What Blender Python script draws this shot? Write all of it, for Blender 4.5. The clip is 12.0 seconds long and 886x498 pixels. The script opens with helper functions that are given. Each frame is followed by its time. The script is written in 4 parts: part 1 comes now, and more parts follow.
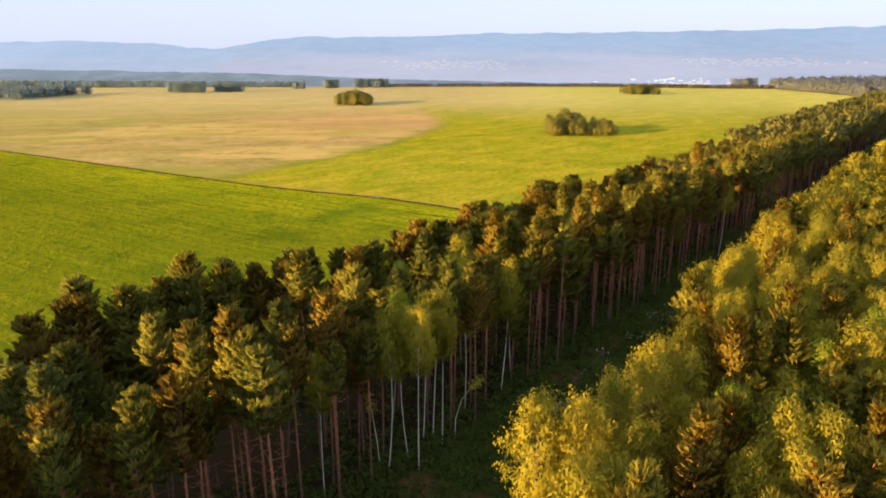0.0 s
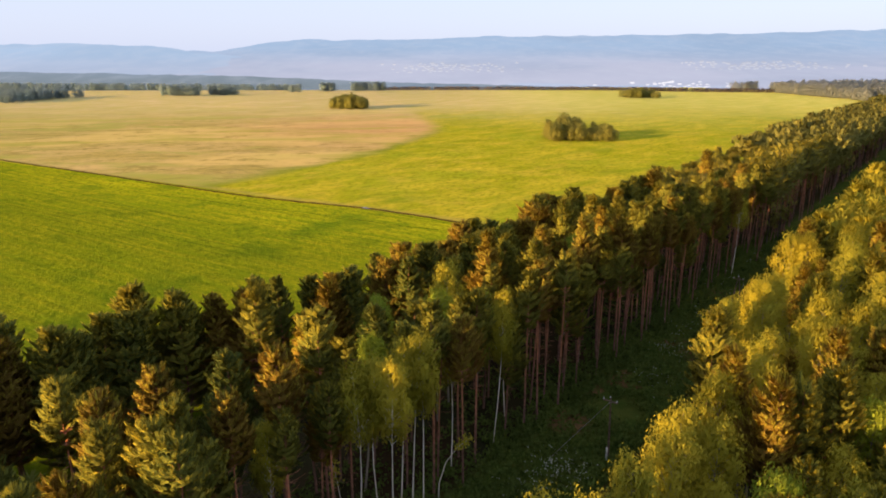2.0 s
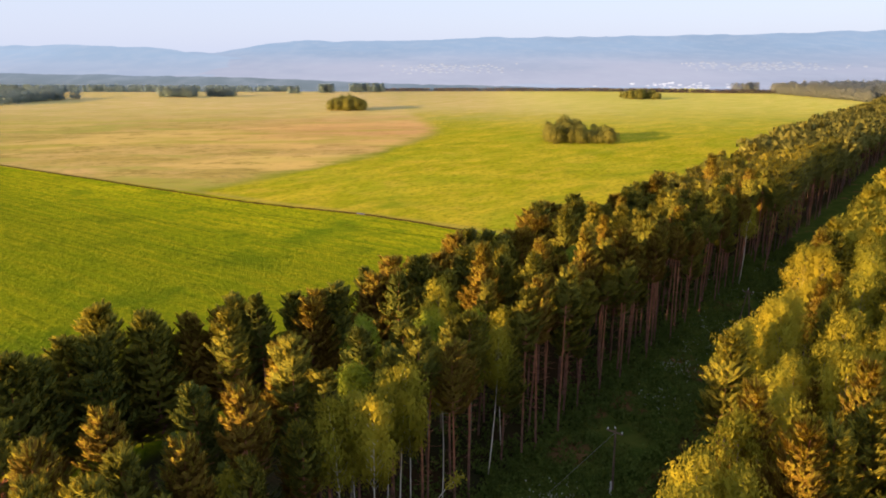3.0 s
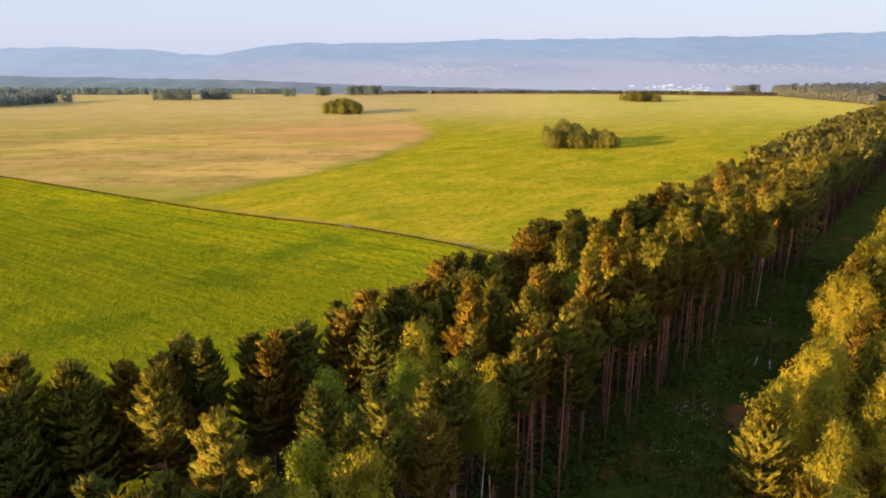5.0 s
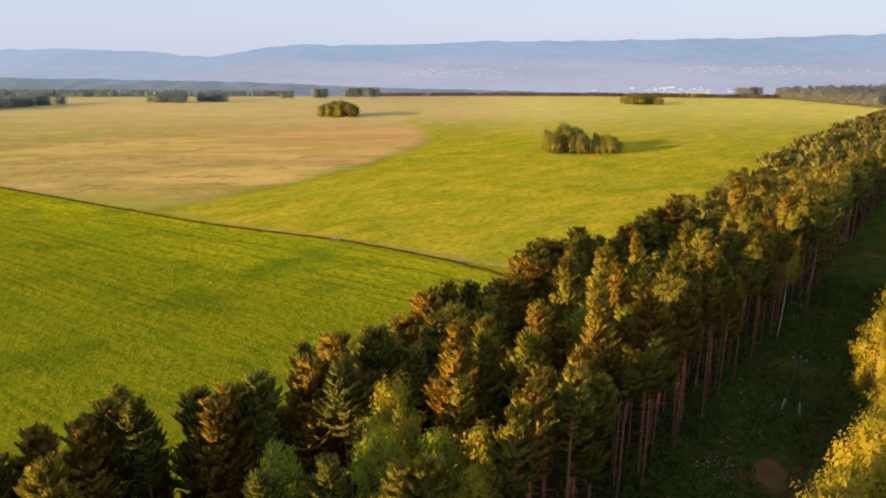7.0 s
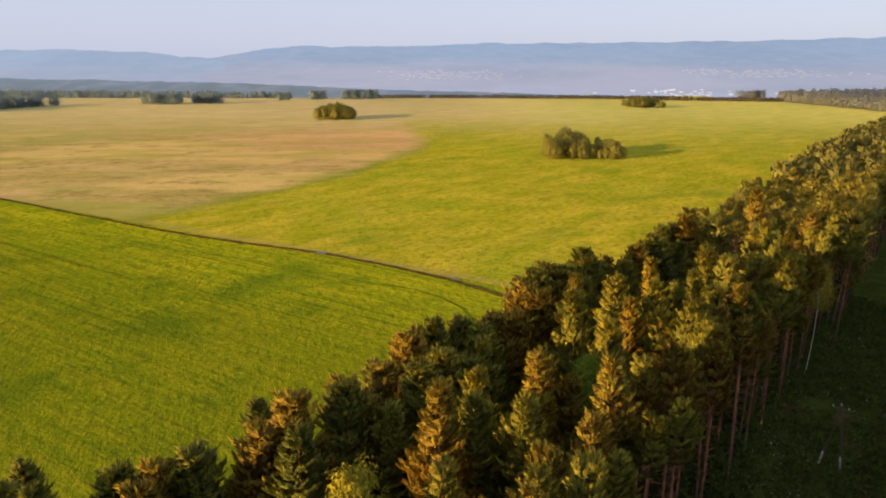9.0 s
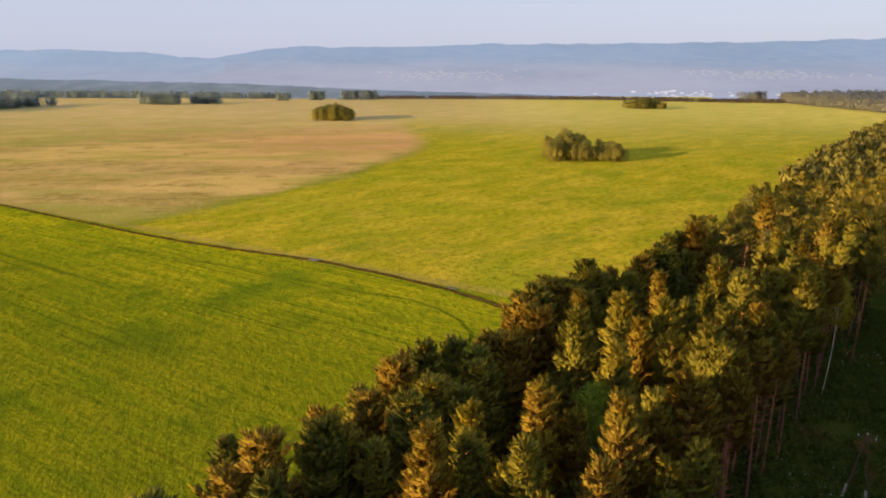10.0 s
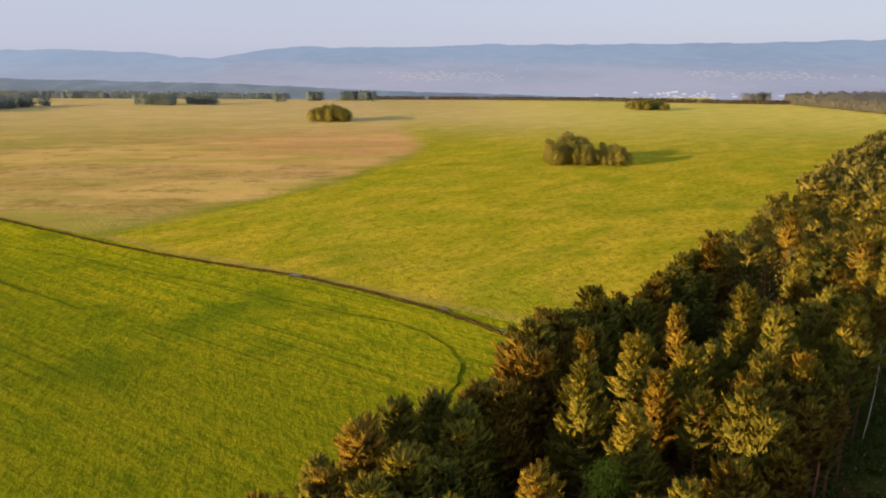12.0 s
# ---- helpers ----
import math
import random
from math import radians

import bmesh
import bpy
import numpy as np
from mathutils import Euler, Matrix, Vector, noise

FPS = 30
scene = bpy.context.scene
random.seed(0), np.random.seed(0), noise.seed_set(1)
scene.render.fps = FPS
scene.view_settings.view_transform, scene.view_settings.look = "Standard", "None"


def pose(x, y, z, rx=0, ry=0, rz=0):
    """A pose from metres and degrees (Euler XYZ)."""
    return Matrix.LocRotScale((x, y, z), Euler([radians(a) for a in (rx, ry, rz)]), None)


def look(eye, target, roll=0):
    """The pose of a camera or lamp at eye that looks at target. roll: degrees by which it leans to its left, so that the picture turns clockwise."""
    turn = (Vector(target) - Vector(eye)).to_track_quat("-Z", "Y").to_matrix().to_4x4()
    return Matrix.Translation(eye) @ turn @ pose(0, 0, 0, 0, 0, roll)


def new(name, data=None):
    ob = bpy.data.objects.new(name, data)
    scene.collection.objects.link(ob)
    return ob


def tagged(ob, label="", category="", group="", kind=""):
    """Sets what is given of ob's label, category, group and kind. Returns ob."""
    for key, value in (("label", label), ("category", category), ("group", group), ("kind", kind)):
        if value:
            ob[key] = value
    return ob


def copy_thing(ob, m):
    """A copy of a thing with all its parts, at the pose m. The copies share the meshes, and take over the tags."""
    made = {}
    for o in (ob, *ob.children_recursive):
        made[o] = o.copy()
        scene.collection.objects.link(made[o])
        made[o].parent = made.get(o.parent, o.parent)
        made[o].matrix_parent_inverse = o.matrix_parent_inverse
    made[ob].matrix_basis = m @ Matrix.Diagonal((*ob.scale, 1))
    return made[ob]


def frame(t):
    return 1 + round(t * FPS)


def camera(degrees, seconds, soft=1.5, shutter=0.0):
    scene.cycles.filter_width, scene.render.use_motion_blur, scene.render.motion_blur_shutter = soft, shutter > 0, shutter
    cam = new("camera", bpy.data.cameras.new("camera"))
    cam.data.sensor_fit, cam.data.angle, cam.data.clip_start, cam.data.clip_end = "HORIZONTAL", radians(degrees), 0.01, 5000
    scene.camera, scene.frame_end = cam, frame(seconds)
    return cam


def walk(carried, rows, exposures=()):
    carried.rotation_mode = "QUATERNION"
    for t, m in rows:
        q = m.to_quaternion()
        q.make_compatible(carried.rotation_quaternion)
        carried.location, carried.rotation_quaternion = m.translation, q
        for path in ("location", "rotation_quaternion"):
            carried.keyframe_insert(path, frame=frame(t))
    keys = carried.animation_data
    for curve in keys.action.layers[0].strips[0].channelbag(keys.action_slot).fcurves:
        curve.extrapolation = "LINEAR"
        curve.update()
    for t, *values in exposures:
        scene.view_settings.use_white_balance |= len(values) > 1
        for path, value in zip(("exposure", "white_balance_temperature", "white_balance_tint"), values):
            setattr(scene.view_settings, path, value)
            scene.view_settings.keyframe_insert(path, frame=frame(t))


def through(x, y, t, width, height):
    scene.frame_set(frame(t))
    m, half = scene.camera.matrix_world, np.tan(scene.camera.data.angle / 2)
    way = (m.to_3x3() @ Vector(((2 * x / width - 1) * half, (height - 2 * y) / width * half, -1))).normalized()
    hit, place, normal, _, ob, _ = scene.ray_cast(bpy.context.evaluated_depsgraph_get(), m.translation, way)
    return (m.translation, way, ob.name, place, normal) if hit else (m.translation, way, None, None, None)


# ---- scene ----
cam = camera(66.4, 12.0, soft=1.85)
PATH = [
    (0, (0.967, 2.055, 50.568), (0.943, 3.979, 50.021), -0.16),
    (0.5, (1.360, 5.564, 50.515), (1.337, 7.488, 49.970), -0.12),
    (1, (1.807, 9.069, 50.502), (1.785, 10.994, 49.960), -0.10),
    (1.5, (2.294, 12.572, 50.522), (2.272, 14.497, 49.981), -0.09),
    (2, (2.808, 16.072, 50.566), (2.788, 17.998, 50.027), -0.10),
    (2.5, (3.341, 19.570, 50.627), (3.321, 21.496, 50.090), -0.12),
    (3, (3.882, 23.066, 50.700), (3.862, 24.992, 50.164), -0.14),
    (5, (5.992, 37.035, 51.005), (5.974, 38.964, 50.474), -0.19),
    (5.5, (6.483, 40.527, 51.065), (6.464, 42.455, 50.536), -0.19),
    (6, (6.953, 44.019, 51.114), (6.935, 45.948, 50.587), -0.19),
    (6.5, (7.404, 47.512, 51.151), (7.386, 49.441, 50.625), -0.17),
    (7, (7.836, 51.007, 51.175), (7.818, 52.937, 50.649), -0.14),
    (9, (9.444, 65.023, 51.148), (9.427, 66.954, 50.627), 0.03),
    (9.5, (9.844, 68.539, 51.121), (9.827, 70.471, 50.601), 0.08),
    (10, (10.260, 72.063, 51.091), (10.243, 73.994, 50.572), 0.12),
    (10.5, (10.701, 75.595, 51.064), (10.684, 77.526, 50.545), 0.17),
    (11, (11.180, 79.135, 51.043), (11.162, 81.067, 50.525), 0.19),
    (11.5, (11.708, 82.686, 51.036), (11.689, 84.618, 50.518), 0.21),
    (12, (12.300, 86.248, 51.047), (12.280, 88.180, 50.529), 0.20),
]
walk(cam, [(t, look(eye, target, roll)) for t, eye, target, roll in PATH], exposures=[(0, 2.15, 6400, 10), (3, 2.05, 6420, 10.5), (6.5, 1.88, 6460, 11.5), (9.5, 1.72, 6500, 12.5), (12, 1.6, 6520, 13)])

# ---- world, sun, exposure ----
SUN_AZ, SUN_EL = 234.0, 9.0          # degrees clockwise from +y, degrees up
world = bpy.data.worlds.new("sky")
scene.world = world
world.use_nodes = True
wn = world.node_tree.nodes
sky = wn.new("ShaderNodeTexSky")
sky.sky_type = "NISHITA"
sky.sun_disc = False
sky.sun_elevation, sky.sun_rotation = radians(SUN_EL), radians(SUN_AZ)
sky.altitude, sky.air_density, sky.dust_density, sky.ozone_density = 300, 1.0, 2.0, 1.0
wl = world.node_tree.links
wn["Background"].inputs["Strength"].default_value = 0.08
wl.new(sky.outputs[0], wn["Background"].inputs[0])
haze = wn.new("ShaderNodeBackground")       # even, pale evening haze over the whole sky
haze.inputs[0].default_value, haze.inputs[1].default_value = (0.174, 0.191, 0.246, 1), 1.0
both = wn.new("ShaderNodeMixShader")
both.inputs[0].default_value = 0.86
wl.new(wn["Background"].outputs[0], both.inputs[1])
wl.new(haze.outputs[0], both.inputs[2])
wl.new(both.outputs[0], wn["World Output"].inputs[0])
sun = new("sun", bpy.data.lights.new("sun", "SUN"))
sun.data.energy, sun.data.angle, sun.data.color = 3.75, radians(0.6), (1.0, 0.63, 0.24)
az, el = radians(SUN_AZ), radians(SUN_EL)
to_sun = Vector((math.sin(az) * math.cos(el), math.cos(az) * math.cos(el), math.sin(el)))
sun.matrix_world = look(to_sun * 200, (0, 0, 0))


# ---- materials ----
class Nodes:
    """A small builder of shader graphs."""

    def __init__(self, name):
        self.mat = bpy.data.materials.new(name)
        self.mat.use_nodes = True
        self.tree = self.mat.node_tree
        self.tree.nodes.clear()
        self.out = self.tree.nodes.new("ShaderNodeOutputMaterial")

    def node(self, kind, **sockets):
        n = self.tree.nodes.new(kind)
        for k, v in sockets.items():
            self.put(n.inputs[k.replace("_", " ")], v)
        return n

    def put(self, socket, v):
        if isinstance(v, bpy.types.NodeSocket):
            self.tree.links.new(v, socket)
        elif isinstance(v, tuple) and len(v) == 3 and len(socket.default_value) == 4:
            socket.default_value = (*v, 1)
        else:
            socket.default_value = v

    def math(self, op, a, b=0.0, c=0.0, clamp=False):
        n = self.tree.nodes.new("ShaderNodeMath")
        n.operation, n.use_clamp = op, clamp
        for i, v in enumerate((a, b, c)):
            self.put(n.inputs[i], v)
        return n.outputs[0]

    def mix(self, f, a, b, blend="MIX"):
        n = self.tree.nodes.new("ShaderNodeMix")
        n.data_type, n.blend_type = "RGBA", blend
        self.put(n.inputs[0], f), self.put(n.inputs[6], a), self.put(n.inputs[7], b)
        return n.outputs[2]

    def place(self):
        return self.node("ShaderNodeNewGeometry").outputs["Position"]

    def xyz(self, v):
        return self.node("ShaderNodeSeparateXYZ", Vector=v).outputs

    def turned(self, v, angle, scale):
        if angle:
            r = self.tree.nodes.new("ShaderNodeMapping")
            self.put(r.inputs["Vector"], v)
            r.inputs["Rotation"].default_value = (0, 0, radians(angle))
            v = r.outputs[0]
        n = self.tree.nodes.new("ShaderNodeMapping")
        self.put(n.inputs["Vector"], v)
        n.inputs["Scale"].default_value = scale
        return n.outputs[0]

    def noise(self, v, scale, detail=3.0, rough=0.55):
        return self.node("ShaderNodeTexNoise", Vector=v, Scale=scale, Detail=detail, Roughness=rough).outputs["Fac"]

    def ramp(self, v, lo, hi):
        n = self.tree.nodes.new("ShaderNodeMapRange")
        n.interpolation_type = "SMOOTHSTEP"
        self.put(n.inputs["Value"], v)
        n.inputs["From Min"].default_value, n.inputs["From Max"].default_value = lo, hi
        return n.outputs["Result"]

    def bump(self, height, strength, distance):
        return self.node("ShaderNodeBump", Height=height, Strength=strength, Distance=distance).outputs[0]

    def surface(self, color, rough=0.8, normal=None, through=0.0, metal=0.0, specular=0.3):
        b = self.node("ShaderNodeBsdfPrincipled", Base_Color=color, Roughness=rough, Metallic=metal)
        b.inputs["Specular IOR Level"].default_value = specular
        if normal is not None:
            self.put(b.inputs["Normal"], normal)
        shader = b.outputs[0]
        if through:
            t = self.node("ShaderNodeBsdfTranslucent", Color=color)
            shader = self.node("ShaderNodeMixShader", Fac=through, Shader=shader).outputs[0]
            self.tree.links.new(t.outputs[0], shader.node.inputs[2])
        self.tree.links.new(shader, self.out.inputs[0])
        return self.mat


def foliage(name, dark, light, tip, through=0.25):
    """Leaves: tone by tree, by clump and by leaf."""
    dark, light, tip = ((1.35 * r, 1.35 * g, 1.35 * b + 0.008) for r, g, b in (dark, light, tip))
    m = Nodes(name)
    p = m.place()
    tree = m.math("ADD", m.math("MULTIPLY", m.node("ShaderNodeObjectInfo").outputs["Random"], 0.5),
                  m.math("MULTIPLY", m.ramp(m.noise(p, 0.14, 1.0), 0.35, 0.65), 0.5))
    leaf = m.node("ShaderNodeNewGeometry").outputs["Random Per Island"]
    clump = m.ramp(m.noise(p, 0.55, 2.0), 0.3, 0.7)
    c = m.mix(m.math("ADD", m.math("MULTIPLY", tree, 0.75), m.math("MULTIPLY", clump, 0.25)), dark, light)
    c = m.mix(m.math("MULTIPLY", leaf, 0.22), c, tip)
    return m.surface(c, 0.9, None, through, 0.0, 0.02)


def bark(name, low, high, z0, z1, scale=6.0):
    m = Nodes(name)
    p = m.place()
    z = m.xyz(p)[2]
    grain = m.noise(m.turned(p, 0, (1, 1, 0.25)), scale, 4.0)
    c = m.mix(m.ramp(z, z0, z1), low, high)
    c = m.mix(m.ramp(grain, 0.35, 0.7), m.mix(0.55, c, (0.02, 0.015, 0.01)), c)
    return m.surface(c, 0.9, m.bump(grain, 0.6, 0.04))


PINE_LEAF = foliage("pine_needles", (0.097, 0.115, 0.02), (0.185, 0.17, 0.023), (0.255, 0.212, 0.026), 0.3)
WARM_LEAF = foliage("russet_pine_needles", (0.12, 0.085, 0.014), (0.215, 0.135, 0.017), (0.28, 0.175, 0.02))
DARK_LEAF = foliage("dark_pine_needles", (0.081, 0.104, 0.021), (0.14, 0.146, 0.023), (0.20, 0.182, 0.026), 0.3)
# gold of the low sun on crown tops, painted as a needle colour
SUNLIT_LEAF = foliage("sunlit_pine_shoots", (0.235, 0.215, 0.02), (0.37, 0.288, 0.024), (0.45, 0.34, 0.028), 0.35)
# slightly paler and greyer than the near needles: haze painted in
FAR_PINE = foliage("hazed_pine_needles", (0.118, 0.13, 0.032), (0.20, 0.178, 0.038), (0.25, 0.205, 0.042), 0.3)
CREST_LEAF = foliage("hedge_leaves", (0.085, 0.075, 0.07), (0.11, 0.09, 0.08), (0.12, 0.095, 0.08))
BIRCH_LEAF = foliage("birch_leaves", (0.20, 0.205, 0.018), (0.36, 0.295, 0.022), (0.44, 0.335, 0.026), 0.4)
GREEN_LEAF = foliage("broad_leaves", (0.15, 0.215, 0.019), (0.26, 0.29, 0.022), (0.34, 0.33, 0.025), 0.4)
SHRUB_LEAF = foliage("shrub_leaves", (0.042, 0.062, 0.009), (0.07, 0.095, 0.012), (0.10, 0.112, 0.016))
CLUMP_LEAF = foliage("clump_leaves", (0.15, 0.155, 0.035), (0.21, 0.195, 0.04), (0.25, 0.215, 0.045), 0.4)
# the grey-blue of distant haze is painted into these two leaf colours
HAZE_LEAF = foliage("hazed_grey_leaves", (0.185, 0.205, 0.205), (0.215, 0.23, 0.22), (0.23, 0.24, 0.22), 0.55)
FAR_LEAF = foliage("hazed_far_leaves", (0.165, 0.222, 0.232), (0.195, 0.25, 0.25), (0.21, 0.258, 0.25), 0.55)
PINE_BARK = bark("pine_bark", (0.25, 0.125, 0.09), (0.56, 0.22, 0.11), 2.0, 13.0)
DEAD_WOOD = bark("dull_bark", (0.12, 0.09, 0.065), (0.14, 0.10, 0.07), 0, 30)


def birch_bark(name, pale):
    m = Nodes(name)
    p = m.place()
    band = m.noise(m.turned(p, 0, (2, 2, 9)), 1.2, 3.0, 0.7)
    low = m.ramp(m.xyz(p)[2], 0.4, 3.0)
    c = m.mix(m.ramp(band, 0.6, 0.68), pale, (0.06, 0.05, 0.045))
    c = m.mix(low, m.mix(0.5, c, (0.1, 0.08, 0.06)), c)
    return m.surface(c, 0.7)


BIRCH_BARK = birch_bark("birch_bark", (0.76, 0.68, 0.56))
GROVE_BARK = birch_bark("brown_birch_bark", (0.27, 0.22, 0.16))


def half_plane(m, x, y, ax, ay, c, soft, wobble):
    """1 on the side where ax*x + ay*y < c."""
    v = m.math("ADD", m.math("MULTIPLY", x, ax), m.math("MULTIPLY", y, ay))
    v = m.math("ADD", m.math("SUBTRACT", v, c), wobble)
    return m.math("SUBTRACT", 1.0, m.ramp(v, -soft, soft))


def field_ground():
    m = Nodes("field_ground")
    p = m.place()
    x, y, _ = m.xyz(p)
    big = m.noise(p, 0.012, 3.0)
    mid = m.noise(p, 0.06, 4.0)
    fine = m.noise(p, 0.9, 5.0, 0.7)
    wob = m.math("MULTIPLY", m.math("SUBTRACT", m.noise(p, 0.05, 3.0), 0.5), 9.0)
    wide_wob = m.math("MULTIPLY", m.math("SUBTRACT", m.noise(m.turned(p, -12, (0.6, 1.5, 1)), 0.03, 5.0, 0.65), 0.5), 42.0)
    # long streaks of the sown rows and of the wind, along the furrows
    rows = m.noise(m.turned(p, 33, (0.02, 0.42, 1)), 1.0, 4.0, 0.7)
    wind = m.noise(m.turned(p, -28, (0.03, 0.16, 1)), 1.0, 5.0, 0.65)
    # young crop before the track, darker towards the forest, with tramlines
    grit = m.noise(p, 2.6, 3.0, 0.75)
    v = m.math("ADD", m.math("MULTIPLY", x, 0.545), m.math("MULTIPLY", y, 0.839))
    drill = m.noise(m.turned(p, 33, (0.06, 1.1, 1)), 1.0, 3.0, 0.6)
    near = m.mix(m.ramp(rows, 0.30, 0.72), (0.22, 0.285, 0.005), (0.42, 0.385, 0.010))
    swath = m.math("ABSOLUTE", m.math("ADD", m.math("ADD", m.math("MULTIPLY", x, -0.92), m.math("MULTIPLY", y, 0.39)), m.math("ADD", m.math("MULTIPLY", mid, 26.0), -135.0)))
    near = m.mix(m.math("MULTIPLY", m.math("MULTIPLY", m.ramp(swath, 15.0, 1.0), m.ramp(m.noise(p, 0.045, 4.0, 0.65), 0.42, 0.6)), 0.8), near, (0.075, 0.155, 0.006))
    near = m.mix(m.math("MULTIPLY", m.ramp(mid, 0.52, 0.7), 0.6), near, (0.085, 0.155, 0.006))
    thin = m.ramp(m.math("ADD", v, m.math("MULTIPLY", m.math("SUBTRACT", big, 0.5), 90.0)), 215, 120)
    near = m.mix(m.math("MULTIPLY", thin, 0.62), near, (0.085, 0.11, 0.004))
    near = m.mix(m.math("MULTIPLY", m.ramp(drill, 0.4, 0.7), 0.3), near, (0.065, 0.085, 0.004))
    near = m.mix(m.math("MULTIPLY", m.ramp(fine, 0.42, 0.72), 0.5), near, (0.05, 0.075, 0.004))
    near = m.mix(m.math("MULTIPLY", m.ramp(grit, 0.45, 0.7), 0.35), near, (0.05, 0.06, 0.004))
    clod = m.noise(m.turned(p, 70, (0.3, 0.55, 1)), 1.0, 5.0, 0.75)
    near = m.mix(m.math("MULTIPLY", m.ramp(clod, 0.46, 0.64), 0.55), near, (0.06, 0.095, 0.004))
    lane = m.math("PINGPONG", m.math("ADD", v, m.math("MULTIPLY", mid, 1.8)), 1.9)
    lane = m.math("MULTIPLY", m.ramp(lane, 0.55, 0.1), m.ramp(m.noise(m.turned(p, 33, (0.012, 0.05, 1)), 1.0, 3.0), 0.5, 0.62))
    near = m.mix(m.math("MULTIPLY", lane, 0.45), near, (0.045, 0.065, 0.005))
    # meadow beyond it
    tuft = m.noise(m.turned(p, -20, (0.20, 0.32, 1)), 1.0, 6.0, 0.75)
    sweep = m.noise(m.turned(p, -48, (0.035, 0.08, 1)), 1.0, 5.0, 0.7)
    blade = m.noise(m.turned(p, -48, (0.30, 0.55, 1)), 1.0, 5.0, 0.8)
    far = m.mix(m.ramp(sweep, 0.34, 0.68), (0.235, 0.25, 0.008), (0.40, 0.332, 0.02))
    far = m.mix(m.math("MULTIPLY", m.ramp(big, 0.47, 0.64), 0.5), far, (0.215, 0.265, 0.012))
    far = m.mix(m.math("MULTIPLY", m.ramp(mid, 0.52, 0.68), 0.4), far, (0.40, 0.30, 0.03))
    far = m.mix(m.math("MULTIPLY", m.ramp(blade, 0.44, 0.66), 0.7), far, (0.11, 0.13, 0.006))
    far = m.mix(m.math("MULTIPLY", m.ramp(m.noise(m.turned(p, -30, (0.02, 0.06, 1)), 1.0, 3.0), 0.56, 0.70), 0.5), far, (0.13, 0.185, 0.010))
    # dry fallow
    tan = m.mix(m.ramp(m.noise(m.turned(p, -12, (0.022, 0.05, 1)), 1.0, 5.0, 0.65), 0.38, 0.64), (0.31, 0.246, 0.055), (0.43, 0.315, 0.097))
    tan = m.mix(m.math("MULTIPLY", m.ramp(tuft, 0.46, 0.68), 0.7), tan, (0.15, 0.145, 0.04))
    tan = m.mix(m.ramp(m.noise(m.turned(p, 8, (0.010, 0.022, 1)), 1.0, 3.0), 0.5, 0.66), tan, (0.27, 0.27, 0.05))
    tan = m.mix(m.math("MULTIPLY", m.ramp(m.noise(m.turned(p, -8, (0.005, 0.013, 1)), 1.0, 3.0), 0.5, 0.6), 0.65), tan, (0.50, 0.37, 0.10))
    dash = m.noise(m.turned(p, -14, (0.05, 0.075, 1)), 1.0, 5.0, 0.7)
    tan = m.mix(m.math("MULTIPLY", m.ramp(dash, 0.53, 0.62), 0.7), tan, (0.20, 0.165, 0.035))
    tan = m.mix(m.math("MULTIPLY", m.ramp(m.math("ADD", x, m.math("MULTIPLY", wob, 30.0)), -120, -420), 0.5), tan, (0.24, 0.235, 0.05))
    corner = m.node("ShaderNodeVectorMath", Vector=p)
    corner.operation = "DISTANCE"
    corner.inputs[1].default_value = (-25, 560, 0)
    tan = m.mix(m.math("MULTIPLY", m.ramp(corner.outputs["Value"], 200, 30), 0.55), tan, (0.45, 0.25, 0.095))
    band = m.noise(m.turned(p, -10, (0.0045, 0.02, 1)), 1.0, 5.0, 0.6)
    tan = m.mix(m.math("MULTIPLY", m.ramp(band, 0.5, 0.62), 0.65), tan, (0.25, 0.255, 0.035))
    a = half_plane(m, x, y, 0.857, -0.515, -237.6, 11.0, wide_wob)
    b = half_plane(m, x, y, 0.966, -0.259, -142.9, 11.0, wide_wob)
    c = half_plane(m, x, y, 0.987, 0.163, 82.0, 10.0, wob)
    fallow = m.math("MULTIPLY", m.math("MULTIPLY", a, b), c)
    # straw yellow of the far fields, made paler by painted haze
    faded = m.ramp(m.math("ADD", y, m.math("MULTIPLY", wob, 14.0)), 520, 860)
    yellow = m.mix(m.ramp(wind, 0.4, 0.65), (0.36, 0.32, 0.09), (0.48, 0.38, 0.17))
    rim = m.math("MULTIPLY", m.math("MULTIPLY", half_plane(m, x, y, 0.857, -0.515, -232.0, 4.0, wob), half_plane(m, x, y, 0.966, -0.259, -137.0, 4.0, wob)), half_plane(m, x, y, 0.0, 1.0, 520.0, 30.0, wob))
    far = m.mix(m.math("MULTIPLY", rim, 0.65), far, (0.09, 0.15, 0.010))
    col = m.mix(fallow, far, tan)
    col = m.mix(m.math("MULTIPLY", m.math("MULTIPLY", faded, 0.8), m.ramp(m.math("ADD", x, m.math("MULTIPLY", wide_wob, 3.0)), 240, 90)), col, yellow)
    # distance haze painted into the right-hand meadow, stronger with y
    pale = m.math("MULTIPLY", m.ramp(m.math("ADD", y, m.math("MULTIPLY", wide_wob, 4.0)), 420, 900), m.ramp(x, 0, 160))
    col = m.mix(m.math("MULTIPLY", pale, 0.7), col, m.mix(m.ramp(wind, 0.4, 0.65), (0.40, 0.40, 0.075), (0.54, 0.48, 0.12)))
    before = half_plane(m, x, y, 0.49, 0.872, 203.5, 1.2, 0.0)
    verge = half_plane(m, x, y, 0.49, 0.872, 207.5, 2.0, m.math("MULTIPLY", wob, 0.3))
    col = m.mix(m.math("MULTIPLY", verge, 0.45), col, (0.27, 0.215, 0.05))
    col = m.mix(before, col, near)
    col = m.mix(1.0, col, (1.11, 1.09, 1.38), "MULTIPLY")
